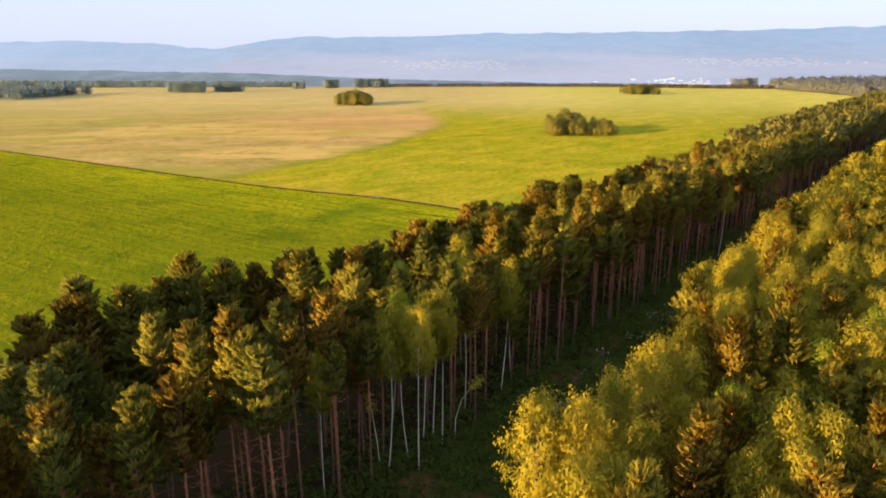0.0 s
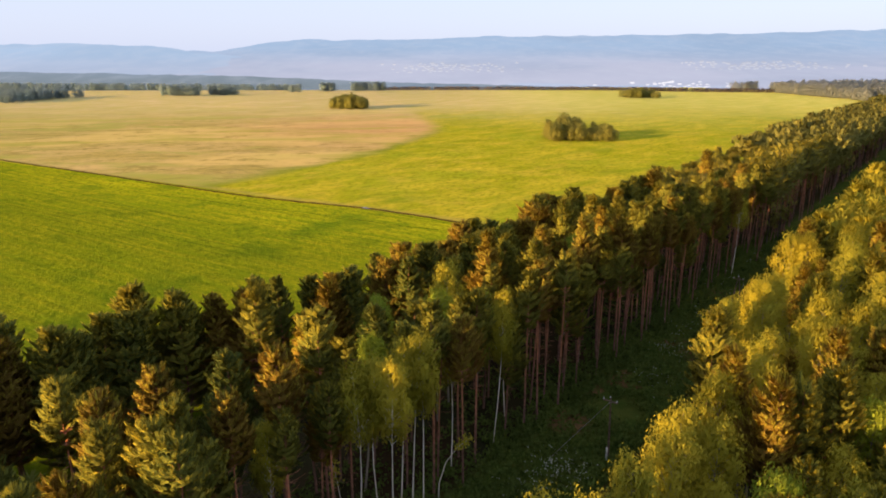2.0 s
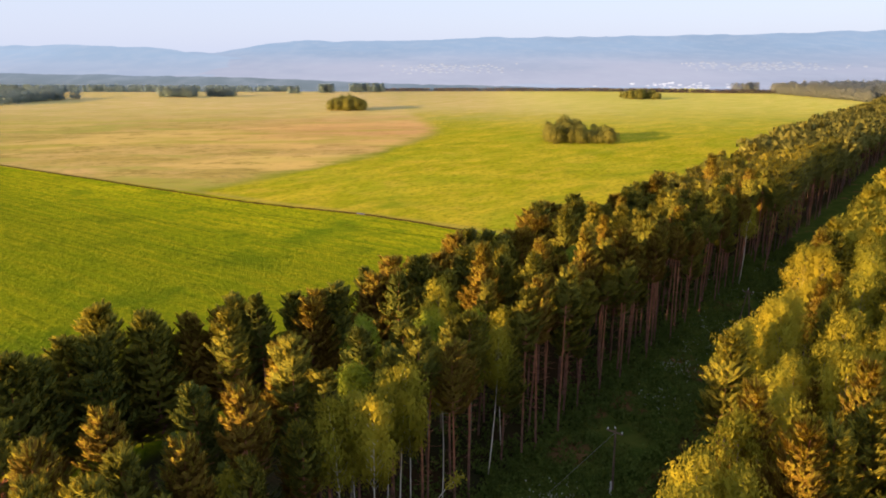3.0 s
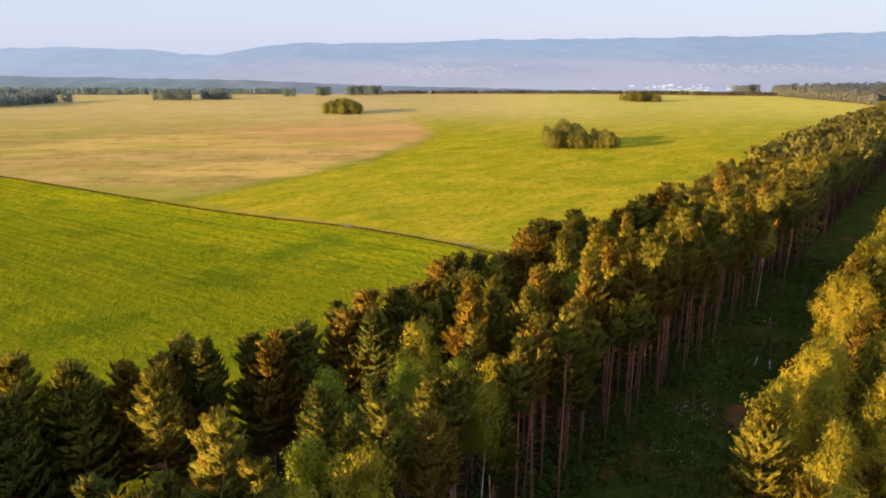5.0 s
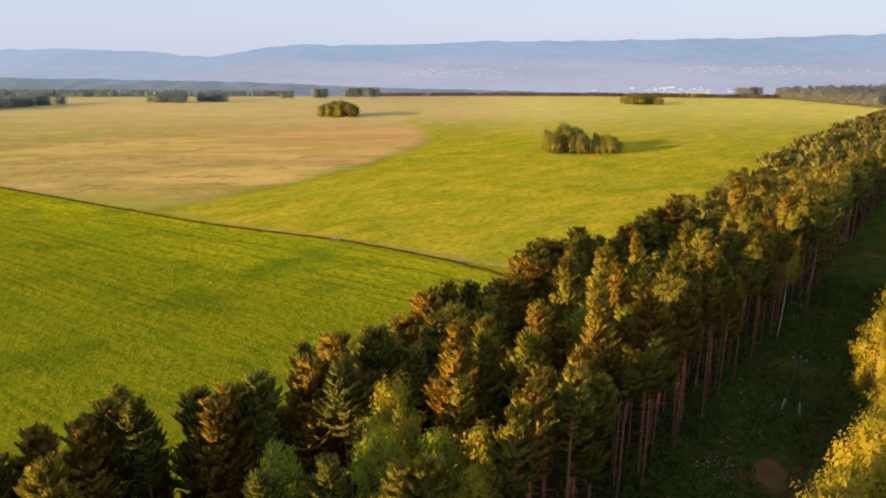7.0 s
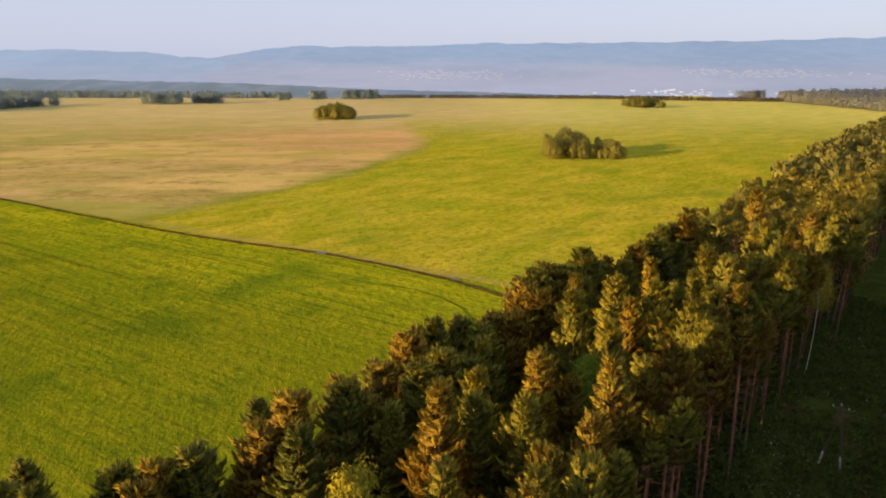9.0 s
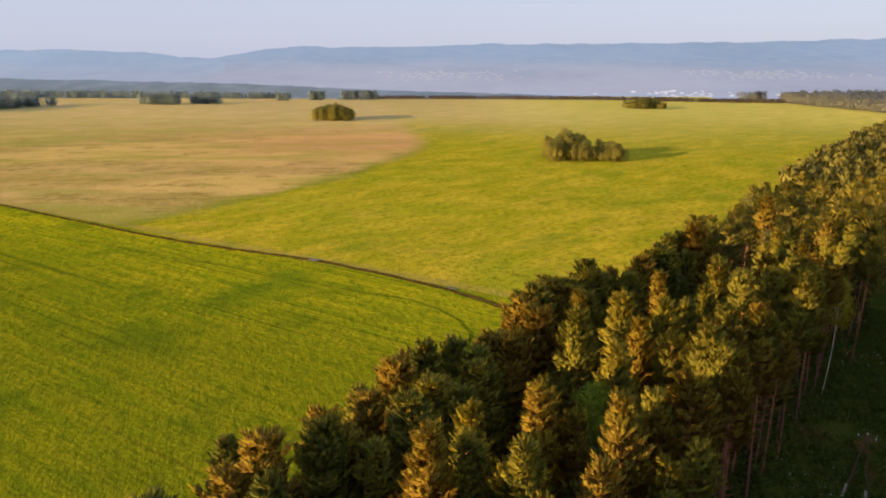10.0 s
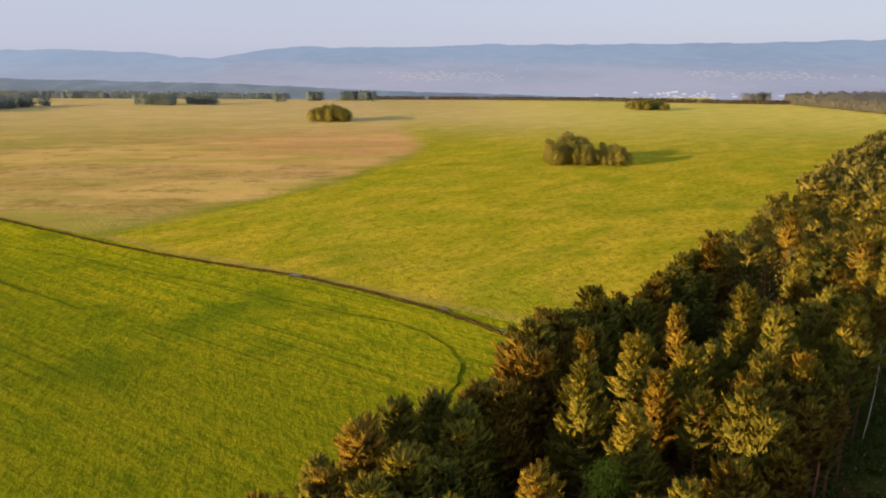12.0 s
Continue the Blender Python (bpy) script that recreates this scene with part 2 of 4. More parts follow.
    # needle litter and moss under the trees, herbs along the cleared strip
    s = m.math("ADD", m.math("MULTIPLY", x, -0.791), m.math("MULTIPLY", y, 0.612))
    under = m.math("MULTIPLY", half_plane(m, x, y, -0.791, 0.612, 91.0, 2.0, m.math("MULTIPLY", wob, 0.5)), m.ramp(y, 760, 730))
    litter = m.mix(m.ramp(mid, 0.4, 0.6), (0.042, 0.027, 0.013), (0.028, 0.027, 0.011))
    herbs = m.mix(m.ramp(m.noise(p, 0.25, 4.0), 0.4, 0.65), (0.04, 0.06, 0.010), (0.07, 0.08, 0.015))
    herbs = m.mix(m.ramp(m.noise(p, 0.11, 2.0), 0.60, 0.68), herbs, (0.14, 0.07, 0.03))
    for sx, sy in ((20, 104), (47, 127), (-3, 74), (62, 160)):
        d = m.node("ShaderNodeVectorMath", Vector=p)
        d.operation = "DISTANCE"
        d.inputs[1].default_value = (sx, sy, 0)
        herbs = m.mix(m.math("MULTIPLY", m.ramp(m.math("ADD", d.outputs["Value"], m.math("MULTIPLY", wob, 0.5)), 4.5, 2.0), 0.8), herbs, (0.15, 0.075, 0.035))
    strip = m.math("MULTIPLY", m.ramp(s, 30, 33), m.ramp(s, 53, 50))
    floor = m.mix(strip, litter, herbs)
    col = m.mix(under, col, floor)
    h = m.math("ADD", m.math("ADD", m.math("MULTIPLY", fine, 0.8), m.math("MULTIPLY", rows, 0.7)), m.math("MULTIPLY", clod, 1.6))
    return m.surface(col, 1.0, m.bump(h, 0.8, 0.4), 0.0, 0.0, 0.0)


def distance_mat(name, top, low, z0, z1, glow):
    """Far hills and houses: a plain backdrop whose glow stands in for the light of the air before it."""
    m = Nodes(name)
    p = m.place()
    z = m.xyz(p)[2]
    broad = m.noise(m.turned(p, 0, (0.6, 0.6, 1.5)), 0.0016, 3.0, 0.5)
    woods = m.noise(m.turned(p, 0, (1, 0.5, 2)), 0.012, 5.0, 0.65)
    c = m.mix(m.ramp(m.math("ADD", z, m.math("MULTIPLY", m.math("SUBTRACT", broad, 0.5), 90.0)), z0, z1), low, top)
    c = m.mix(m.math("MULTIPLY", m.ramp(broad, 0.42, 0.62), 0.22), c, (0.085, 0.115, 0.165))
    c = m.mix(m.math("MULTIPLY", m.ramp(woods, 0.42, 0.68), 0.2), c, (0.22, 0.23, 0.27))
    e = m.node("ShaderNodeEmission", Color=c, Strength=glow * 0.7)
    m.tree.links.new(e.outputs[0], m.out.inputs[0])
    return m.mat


def plain(name, color, rough=0.7, grain=5.0, depth=0.5, metal=0.0, specular=0.5):
    m = Nodes(name)
    n = m.noise(m.node("ShaderNodeTexCoord").outputs["Object"], grain, 4.0)
    c = m.mix(m.ramp(n, 0.35, 0.7), tuple(v * (1 - 0.45 * depth) for v in color), color)
    return m.surface(c, rough, m.bump(n, 0.3, 0.02), 0.0, metal, specular)


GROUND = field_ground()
EARTH = plain("track_earth", (0.085, 0.064, 0.018), 0.95, 0.8, 1.0, 0.0, 0.0)
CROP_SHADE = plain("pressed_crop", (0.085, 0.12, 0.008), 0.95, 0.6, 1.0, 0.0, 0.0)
DRY_EARTH = plain("dry_track_earth", (0.21, 0.155, 0.05), 0.95, 0.8, 1.0, 0.0, 0.0)
PUDDLE = plain("puddle_water", (0.10, 0.09, 0.08), 0.06, 1.0, 0.2)
POLE_WOOD = plain("weathered_pole_wood", (0.14, 0.085, 0.06), 0.85, 3.0)
CONCRETE = plain("pale_concrete", (0.6, 0.58, 0.54), 0.85, 3.0)
GLASSY = plain("insulator_porcelain", (0.65, 0.62, 0.6), 0.25, 2.0)
WIRE = plain("steel_wire", (0.3, 0.28, 0.26), 0.5, 2.0, 0.3, 0.8)
UMBEL = plain("white_umbels", (0.42, 0.43, 0.33), 0.8, 2.0, 0.3)
# house walls and roofs glow as well, haze painted into their colour
HOUSE_WHITE = distance_mat("hazy_house_walls", (0.255, 0.25, 0.272), (0.23, 0.232, 0.262), -20, 60, 1.0)
VALLEY_WHITE = distance_mat("hazy_white_walls", (0.37, 0.36, 0.37), (0.35, 0.34, 0.36), -20, 60, 1.0)
HOUSE_ROOF = distance_mat("hazy_roofs", (0.19, 0.19, 0.22), (0.18, 0.18, 0.22), -20, 60, 1.0)


# ---- mesh helpers ----
def mesh_of(name, verts, faces, material=None):
    me = bpy.data.meshes.new(name)
    me.from_pydata([tuple(v) for v in verts], [], faces)
    me.update()
    if material:
        me.materials.append(material)
    return me


def part(name, me, material, parent, label=""):
    if isinstance(me, bmesh.types.BMesh):
        bm, me = me, bpy.data.meshes.new(name)
        bm.to_mesh(me), bm.free()
    if material and not me.materials:
        me.materials.append(material)
    ob = new(name, me)
    ob.parent = parent
    return tagged(ob, label)


class Soup:
    """Collects verts and faces of one mesh."""

    def __init__(self):
        self.v, self.f, self.hint, self.fresh = [], [], {}, []

    def tri(self, a, b, c, hint=None):
        n = len(self.v)
        if hint:
            self.hint[len(self.f)] = hint
        self.v += [a, b, c]
        self.f.append((n, n + 1, n + 2))

    def quad(self, a, b, c, d):
        n = len(self.v)
        self.v += [a, b, c, d]
        self.f.append((n, n + 1, n + 2, n + 3))

    def tube(self, pts, radii, sides=5):
        n0 = len(self.v)
        for i, (p, r) in enumerate(zip(pts, radii)):
            d = (pts[min(i + 1, len(pts) - 1)] - pts[max(i - 1, 0)]).normalized()
            u = d.orthogonal().normalized()
            w = d.cross(u)
            for k in range(sides):
                t = 2 * math.pi * k / sides
                self.v.append(p + r * (math.cos(t) * u + math.sin(t) * w))
        for i in range(len(pts) - 1):
            for k in range(sides):
                a, b = n0 + i * sides + k, n0 + i * sides + (k + 1) % sides
                self.f.append((a, b, b + sides, a + sides))

    def mesh(self, name, material=None):
        return mesh_of(name, self.v, self.f, material)

    def leafy(self, z0, z1, radius, seed=0):
        """Turns the leaves outwards and gives them the soft shading of a full crown. Returns the normals."""
        rnd = random.Random(seed)
        mid, half = Vector((0, 0, z0 + 0.35 * (z1 - z0))), 0.6 * (z1 - z0)
        normals = [None] * len(self.v)
        for k, f in enumerate(self.f):
            c = sum((self.v[i] for i in f), Vector()) / len(f)
            o = Vector((c.x / radius, c.y / radius, (c.z - mid.z) / half)).normalized()
            o = o + Vector((rnd.gauss(0, 0.1), rnd.gauss(0, 0.1), rnd.gauss(0.1, 0.1)))
            if k in self.hint:
                o = 0.85 * o + 0.24 * self.hint[k]
            o.normalize()
            if (self.v[f[1]] - self.v[f[0]]).cross(self.v[f[2]] - self.v[f[0]]).dot(o) < 0:
                self.f[k] = f[::-1]
            for i in f:
                normals[i] = o
        return normals


# ---- ground ----
U, N = Vector((0.612, 0.791, 0)), Vector((-0.791, 0.612, 0))   # along and across the forest belt


def belt(a, s):
    return U * a + N * s


def height(x, y):
    d = math.hypot(x, y)
    z = 0.35 * noise.noise((x * 0.02, y * 0.02, 1)) + min(d / 600, 1.5) * 2.0 * noise.noise((x * 0.004, y * 0.004, 5))
    fall = min(max((y - 1130) / 800, 0), 1)
    return z * (1 - min(1, 6 * fall)) - 32 * fall * fall * (3 - 2 * fall)


def spread(lo, hi, n, bend):
    t = np.linspace(-1, 1, n)
    s = np.sinh(t * bend) / np.sinh(bend)
    return np.where(s < 0, -s * lo, s * hi)


def build_ground():
    xs, ys = spread(-6000, 6000, 181, 5.5), 120 + spread(-6000, 6000, 221, 5.5)
    v = [(x, y, height(x, y)) for y in ys for x in xs]
    w = len(xs)
    f = [(j * w + i, j * w + i + 1, (j + 1) * w + i + 1, (j + 1) * w + i) for j in range(len(ys) - 1) for i in range(w - 1)]
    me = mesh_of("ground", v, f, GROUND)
    me.shade_smooth()
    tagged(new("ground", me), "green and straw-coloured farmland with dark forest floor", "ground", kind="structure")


build_ground()


def ribbon(path, width, lift, seed=1):
    """A draped strip with uneven edges: verts, faces."""
    rnd = random.Random(seed)
    s = Soup()
    pts = []
    for (x0, y0), (x1, y1) in zip(path, path[1:]):
        n = max(2, int(math.hypot(x1 - x0, y1 - y0) / 2.5))
        pts += [(x0 + (x1 - x0) * i / n, y0 + (y1 - y0) * i / n) for i in range(n)]
    pts.append(path[-1])
    cols = (-0.5, -0.34, -0.18, 0.0, 0.18, 0.34, 0.5)
    dips = (0.06, -0.10, -0.05, 0.10, -0.05, -0.10, 0.06)
    for i, (x, y) in enumerate(pts):
        x1, y1 = pts[min(i + 1, len(pts) - 1)]
        x0, y0 = pts[max(i - 1, 0)]
        l = math.hypot(x1 - x0, y1 - y0) or 1
        nx, ny = (y1 - y0) / l, -(x1 - x0) / l
        w = width * rnd.uniform(0.8, 1.25)
        j = rnd.uniform(-0.2, 0.2)
        for c, d in zip(cols, dips):
            px, py = x + nx * (c * w + j), y + ny * (c * w + j)
            s.v.append(Vector((px, py, height(px, py) + lift + d * (0.5 + rnd.random()))))
    k = len(cols)
    for i in range(len(pts) - 1):
        for c in range(k - 1):
            s.f.append((i * k + c, i * k + c + 1, (i + 1) * k + c + 1, (i + 1) * k + c))
    return s


TRACK = [(-420, 470), (-250, 376), (-142, 311), (-90, 280), (-66, 267.6), (-48, 258.8), (-26, 249), (-5, 236), (10, 225.2), (19, 216.6), (26.5, 208), (31, 200)]
EDGE_TRACK = [(54, 234), (61, 240.5), (77, 256.5), (108, 300), (140, 346)]
tagged(new("field_track", ribbon(TRACK, 1.6, 0.14, seed=3).mesh("field_track", EARTH)), "rutted brown dirt track across the green field", "track", kind="structure")
tagged(new("forest_edge_track", ribbon(EDGE_TRACK, 1.1, 0.14, seed=4).mesh("forest_edge_track", DRY_EARTH)), "muddy rutted track along the edge of the pine belt", "track", kind="structure")


ARC_LINE = [(-110, 274), (-58.1, 248.1), (-36.4, 237.4), (-16.9, 226.1), (1.1, 217.9), (8, 211.5), (12.5, 205), (14.5, 198), (14, 190), (10, 181)]
STRAIGHT_LINE = [(-140, 269), (-97.5, 242.6), (-66.5, 223.3)]
for line in (ARC_LINE, STRAIGHT_LINE):
    tagged(new("wheel_line", ribbon(line, 0.45, 0.03, seed=8).mesh("wheel_line", CROP_SHADE)), "faint dark green wheel line pressed into the young crop", "wheel line", kind="structure")


# ---- trees ----
def blade_tuft(s, rnd, c, way, size, count, width):
    """Loose bunch of broad blades, for trees far off."""
    for _ in range(count):
        d = (way + Vector((rnd.gauss(0, 0.5), rnd.gauss(0, 0.5), rnd.gauss(0, 0.4)))).normalized()
        side = d.cross(Vector((rnd.gauss(0, 1), rnd.gauss(0, 1), rnd.gauss(0, 1)))).normalized() * width * size * rnd.uniform(0.6, 1.2)
        o = c + Vector((rnd.gauss(0, 0.15), rnd.gauss(0, 0.15), rnd.gauss(0, 0.15))) * size
        s.tri(o - side, o + side, o + d * size * rnd.uniform(0.7, 1.3))


def trunk_line(rnd, h, lean=0.015, bow=0.2):
    lx, ly = rnd.gauss(0, lean), rnd.gauss(0, lean)
    bx, by = rnd.gauss(0, bow), rnd.gauss(0, bow)
    return lambda z: Vector((lx * z + bx * math.sin(z / h * 3), ly * z + by * math.sin(z / h * 3), z))


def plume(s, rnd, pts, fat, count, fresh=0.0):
    """Needles all round a rising limb, longest in its middle. The last argument is the share painted sunlit, most near
    the tip.
    """
    n = len(pts) - 1
    turn = rnd.uniform(0, 6.28)
    for k in range(count):
        u = (k + rnd.random()) / count
        i = min(int(u * n), n - 1)
        c = pts[i].lerp(pts[i + 1], u * n - i)
        way = (pts[i + 1] - pts[i]).normalized()
        e = way.orthogonal().normalized()
        t = turn + 2.4 * k + rnd.uniform(-0.4, 0.4)
        r = math.cos(t) * e + math.sin(t) * way.cross(e)
        size = fat * (0.75 + 0.6 * math.sin(math.pi * (0.15 + 0.7 * u))) * rnd.uniform(0.7, 1.2)
        d = (way * rnd.uniform(0.7, 1.2) + r * rnd.uniform(0.45, 0.9) * (1.15 - 0.7 * u) + Vector((0, 0, 0.35))).normalized()
        side = d.cross(r + Vector((rnd.gauss(0, 0.5), rnd.gauss(0, 0.5), rnd.gauss(0, 0.5)))).normalized() * size * rnd.uniform(0.10, 0.15)
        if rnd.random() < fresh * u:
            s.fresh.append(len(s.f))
        s.tri(c - side, c + side, c + d * size, r + way * 0.3)


def pine_meshes(seed, h, base, radius, detail=2, dense=1.0, peak=0.76, pale=1.0):
    """Wood (trunk, snags, limbs) and needles of a Scots pine with upturned limbs in whorls. detail: 2 near, 1 middle, 0 far."""
    rnd = random.Random(seed)
    at = trunk_line(rnd, h)
    wood, crown = Soup(), Soup()
    r0 = 0.0058 * h + 0.02
    zs = [0, 0.3, h * 0.2, h * 0.4, h * 0.6, h * 0.8, h * 0.97] if detail else [0, h * 0.5, h * 0.9]
    rs = [r0 * 1.35, r0, r0 * 0.9, r0 * 0.78, r0 * 0.6, r0 * 0.35, 0.02] if detail else [r0 * 1.1, r0 * 0.8, 0.03]
    wood.tube([at(z) for z in zs], rs, (3, 5, 7)[detail])
    if detail == 2:
        for _ in range(30):
            z = rnd.uniform(0.25, base + 0.08) * h
            t = rnd.uniform(0, 6.28)
            l = rnd.uniform(0.5, 2.4) * (0.4 + z / (h * base) * 0.7)
            d = Vector((math.cos(t), math.sin(t), rnd.uniform(-0.1, 0.35)))
            wood.tube([at(z), at(z) + d * l * 0.6, at(z) + d * l + Vector((0, 0, 0.2))], [0.032, 0.02, 0.008], 3)
    span = h * (1 - base)
    lop, lop_way = rnd.uniform(0.0, 0.35), rnd.uniform(0, 6.28)
    z = h * base
    step = (0.12 * span, 0.9, 0.72)[detail]
    while z < h * 0.97:
        t = (z - h * base) / span
        r = radius * min(1.0, 0.6 + 2.2 * t) * max(0.02, 1 - t) ** peak + 0.25
        count = (3, 4, max(4, int(rnd.uniform(4.6, 6.8) * dense)))[detail]
        turn = rnd.uniform(0, 6.28)
        for k in range(count):
            a = turn + 6.28 * k / count + rnd.gauss(0, 0.2)
            l = r * rnd.uniform(0.6, 1.2) * (1 + lop * math.cos(a - lop_way))
            if detail and rnd.random() < 0.06 + 0.2 * (t < 0.15):
                continue
            out, o = Vector((math.cos(a), math.sin(a), 0)), at(z + rnd.uniform(-0.2, 0.2))
            rise, bend = 0.12 + 0.5 * t + rnd.gauss(0, 0.1), rnd.uniform(0.35, 0.6)
            limb = [o + out * l * u + Vector((0, 0, min(l * (rise * u + bend * u * u), h + 0.2 - o.z))) for u in (0.0, 0.3, 0.55, 0.8, 1.0)]
            if detail == 0:
                blade_tuft(crown, rnd, limb[4], out * 0.45 + Vector((0, 0, 1)), 1.3, 5, 0.3)
                blade_tuft(crown, rnd, limb[2], out * 0.45 + Vector((0, 0, 1)), 1.3, 4, 0.32)
                continue
            # painted sunlight: the share of gold needles grows towards the treetop
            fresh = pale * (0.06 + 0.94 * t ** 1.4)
            side = Vector((-math.sin(a), math.cos(a), 0.25))
            if detail == 1:
                plume(crown, rnd, limb[1:], 0.78, 18, fresh)
                for sgn in (-1, 1):
                    plume(crown, rnd, [limb[2], limb[2].lerp(limb[4], 0.8) + side * sgn * 0.45 * l], 0.68, 10, fresh)
                continue
            wood.tube([limb[0], limb[2], limb[3]], [0.045 + 0.02 * (1 - t), 0.025, 0.012], 3)
            plume(crown, rnd, limb if t > 0.25 else limb[1:], 0.52, int(34 + 20 * l), fresh)
            for u, w in ((0.35, 0.5), (0.7, 0.36)):
                for sgn in (-1, 1):
                    if l * w > 0.3:
                        q = limb[1].lerp(limb[3], u)
                        tip = q + (limb[4] - limb[2]).normalized() * l * w * 0.8 + side * sgn * l * w * rnd.uniform(0.7, 1.1)
                        plume(crown, rnd, [q, q.lerp(tip, 0.5), tip + Vector((0, 0, 0.12 * l))], 0.42, int(12 + 20 * l * w), fresh)
        z += step * rnd.uniform(0.85, 1.15)
    for k in range(3 if detail else 1):
        top = at(h * 0.93)
        plume(crown, rnd, [top, top + Vector((rnd.gauss(0, 0.25), rnd.gauss(0, 0.25), h * rnd.uniform(0.055, 0.075)))], 0.6 if detail else 1.2, 16, pale)
    return wood, crown, crown.leafy(h * base, h, radius * 0.8, seed)


def birch_meshes(seed, h, base, radius, detail=2, thin=1.0, stems=1, spray=1.0, girth=0.0065):
    """White wood and a loose crown of small leaves in hanging sprays."""
    rnd = random.Random(seed)
    wood, crown = Soup(), Soup()
    for stem in range(stems):
        at = trunk_line(rnd, h, 0.025 + 0.04 * (stems > 1) + 0.005 * (girth < 0.004), 0.3)
        r0 = girth * h + 0.02
        zs = [0, 0.3, h * 0.2, h * 0.4, h * 0.6, h * 0.8, h * 0.96] if detail else [0, h * 0.5, h * 0.9]
        rs = [r0 * 1.3, r0, r0 * 0.85, r0 * 0.7, r0 * 0.5, r0 * 0.28, 0.015] if detail else [r0, r0 * 0.7, 0.02]
        wood.tube([at(z) for z in zs], rs, (3, 5, 7)[detail])
        n = int((14, 22, 38)[detail] * thin)
        for k in range(n):
            t = (k + rnd.random()) / n
            z = h * (base + (1 - base) * 0.95 * t)
            a = k * 2.4 + rnd.gauss(0, 0.4)
            r = radius * (math.sin(math.pi * (0.2 + 0.77 * t)) ** 0.6) * rnd.uniform(0.5, 1.12)
            o = at(max(z - 0.8 * r, h * 0.3))
            tip = Vector((at(z).x + math.cos(a) * r, at(z).y + math.sin(a) * r, min(z + 0.4 * r, h)))
            midp = o.lerp(tip, 0.5) + Vector((0, 0, 0.18 * r))
            if detail == 2:
                wood.tube([o, midp.lerp(tip, 0.3)], [0.028, 0.008], 3)
            m = (2, 3, 5)[detail]
            for j in range(m):
                c = midp.lerp(tip, 0.1 + 1.0 * j / (m - 1)) + Vector((rnd.gauss(0, 0.25), rnd.gauss(0, 0.25), rnd.gauss(0.1, 0.25)))
                for _ in range((12, 14, 27)[detail]):
                    g = spray * (0.45, 0.4, 0.3)[detail]
                    off = Vector((rnd.gauss(0, g), rnd.gauss(0, g), rnd.gauss(-0.05, g * 1.4)))
                    q = c + off
                    size = rnd.uniform(0.7, 1.15) * (0.72, 0.48, 0.215)[detail]
                    d = Vector((rnd.gauss(0, 0.45), rnd.gauss(0, 0.45), -1)).normalized()
                    w = d.cross(Vector((rnd.gauss(0, 1), rnd.gauss(0, 1), rnd.gauss(0, 1)))).normalized()
                    crown.tri(q - w * size * 0.34, q + w * size * 0.34, q + d * size * 1.6, off * (0.7 / g) if detail == 2 else None)
    return wood, crown, crown.leafy(h * base, h, radius, seed)


def tree_thing(name, made, bark_mat, leaf, label, category="tree", group=""):
    wood, crown, normals = made
    root = new(name)
    root.empty_display_size = 0.3
    tagged(root, label, category, group)
    part("trunk", wood.mesh("trunk"), bark_mat, root)
    me = crown.mesh("crown")
    me.normals_split_custom_set_from_vertices(normals)
    part("crown", me, leaf, root)
    # second slot: needles painted as if in sun
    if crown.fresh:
        me.materials.append(SUNLIT_LEAF)
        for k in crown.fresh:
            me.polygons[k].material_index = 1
    return root


class Grove:
    """Models of one kind of tree, of which copies are set out."""

    def __init__(self):
        self.models = []

    def add(self, root):
        self.models.append([root, False])

    def put(self, rnd, x, y, scale=1.0, turn=None, which=None, wide=1.0):
        k = rnd.randrange(len(self.models)) if which is None else which
        root, used = self.models[k]
        turn = rnd.uniform(0, 360) if turn is None else turn
        m = pose(x, y, height(x, y) - 0.05, rnd.gauss(0, 0.9), rnd.gauss(0, 0.9), turn)
        if used:
            ob = copy_thing(root, m)
        else:
            ob, self.models[k][1] = root, True
            ob.matrix_basis = m
        ob.scale = (wide * scale * rnd.uniform(0.93, 1.07), wide * scale * rnd.uniform(0.93, 1.07), scale)
        return ob


belt_pine, dark_pine, full_pine, birch, green_birch, thin_birch = Grove(), Grove(), Grove(), Grove(), Grove(), Grove()
for i in range(6):
    belt_pine.add(tree_thing("pine_tree", pine_meshes(10 + i, 25.0, (0.68, 0.73, 0.64, 0.74, 0.66, 0.71)[i], (2.4, 2.1, 2.7, 2.2, 2.5, 2.2)[i], peak=0.62, pale=0.6), PINE_BARK, (PINE_LEAF, PINE_LEAF, WARM_LEAF)[i % 3], "tall Scots pine with a bare reddish trunk and sunlit crown", group="pines of the forest belt"))
for i in range(3):
    dark_pine.add(tree_thing("pine_tree", pine_meshes(20 + i, 23.0, (0.5, 0.56, 0.52)[i], (2.9, 2.6, 3.1)[i], pale=0.15), PINE_BARK, DARK_LEAF, "dark green Scots pine in the shaded middle of the belt", group="pines of the forest belt"))
for i in range(5):
    full_pine.add(tree_thing("pine_tree", pine_meshes(30 + i, 23.0, (0.40, 0.48, 0.44, 0.52, 0.42)[i], (3.0, 2.6, 3.3, 2.8, 3.1)[i], dense=1.1, peak=0.74, pale=0.85), PINE_BARK, (PINE_LEAF, WARM_LEAF)[i % 2], "full-crowned young Scots pine with golden-green needles", group="pines with low crowns"))
for i in range(4):
    birch.add(tree_thing("birch_tree", birch_meshes(50 + i, 22.0, 0.42, (3.0, 2.7, 3.3, 2.8)[i], thin=1.75), GROVE_BARK, BIRCH_LEAF, "bushy birch with golden-green leaves in evening sun", group="birches of the mixed grove"))
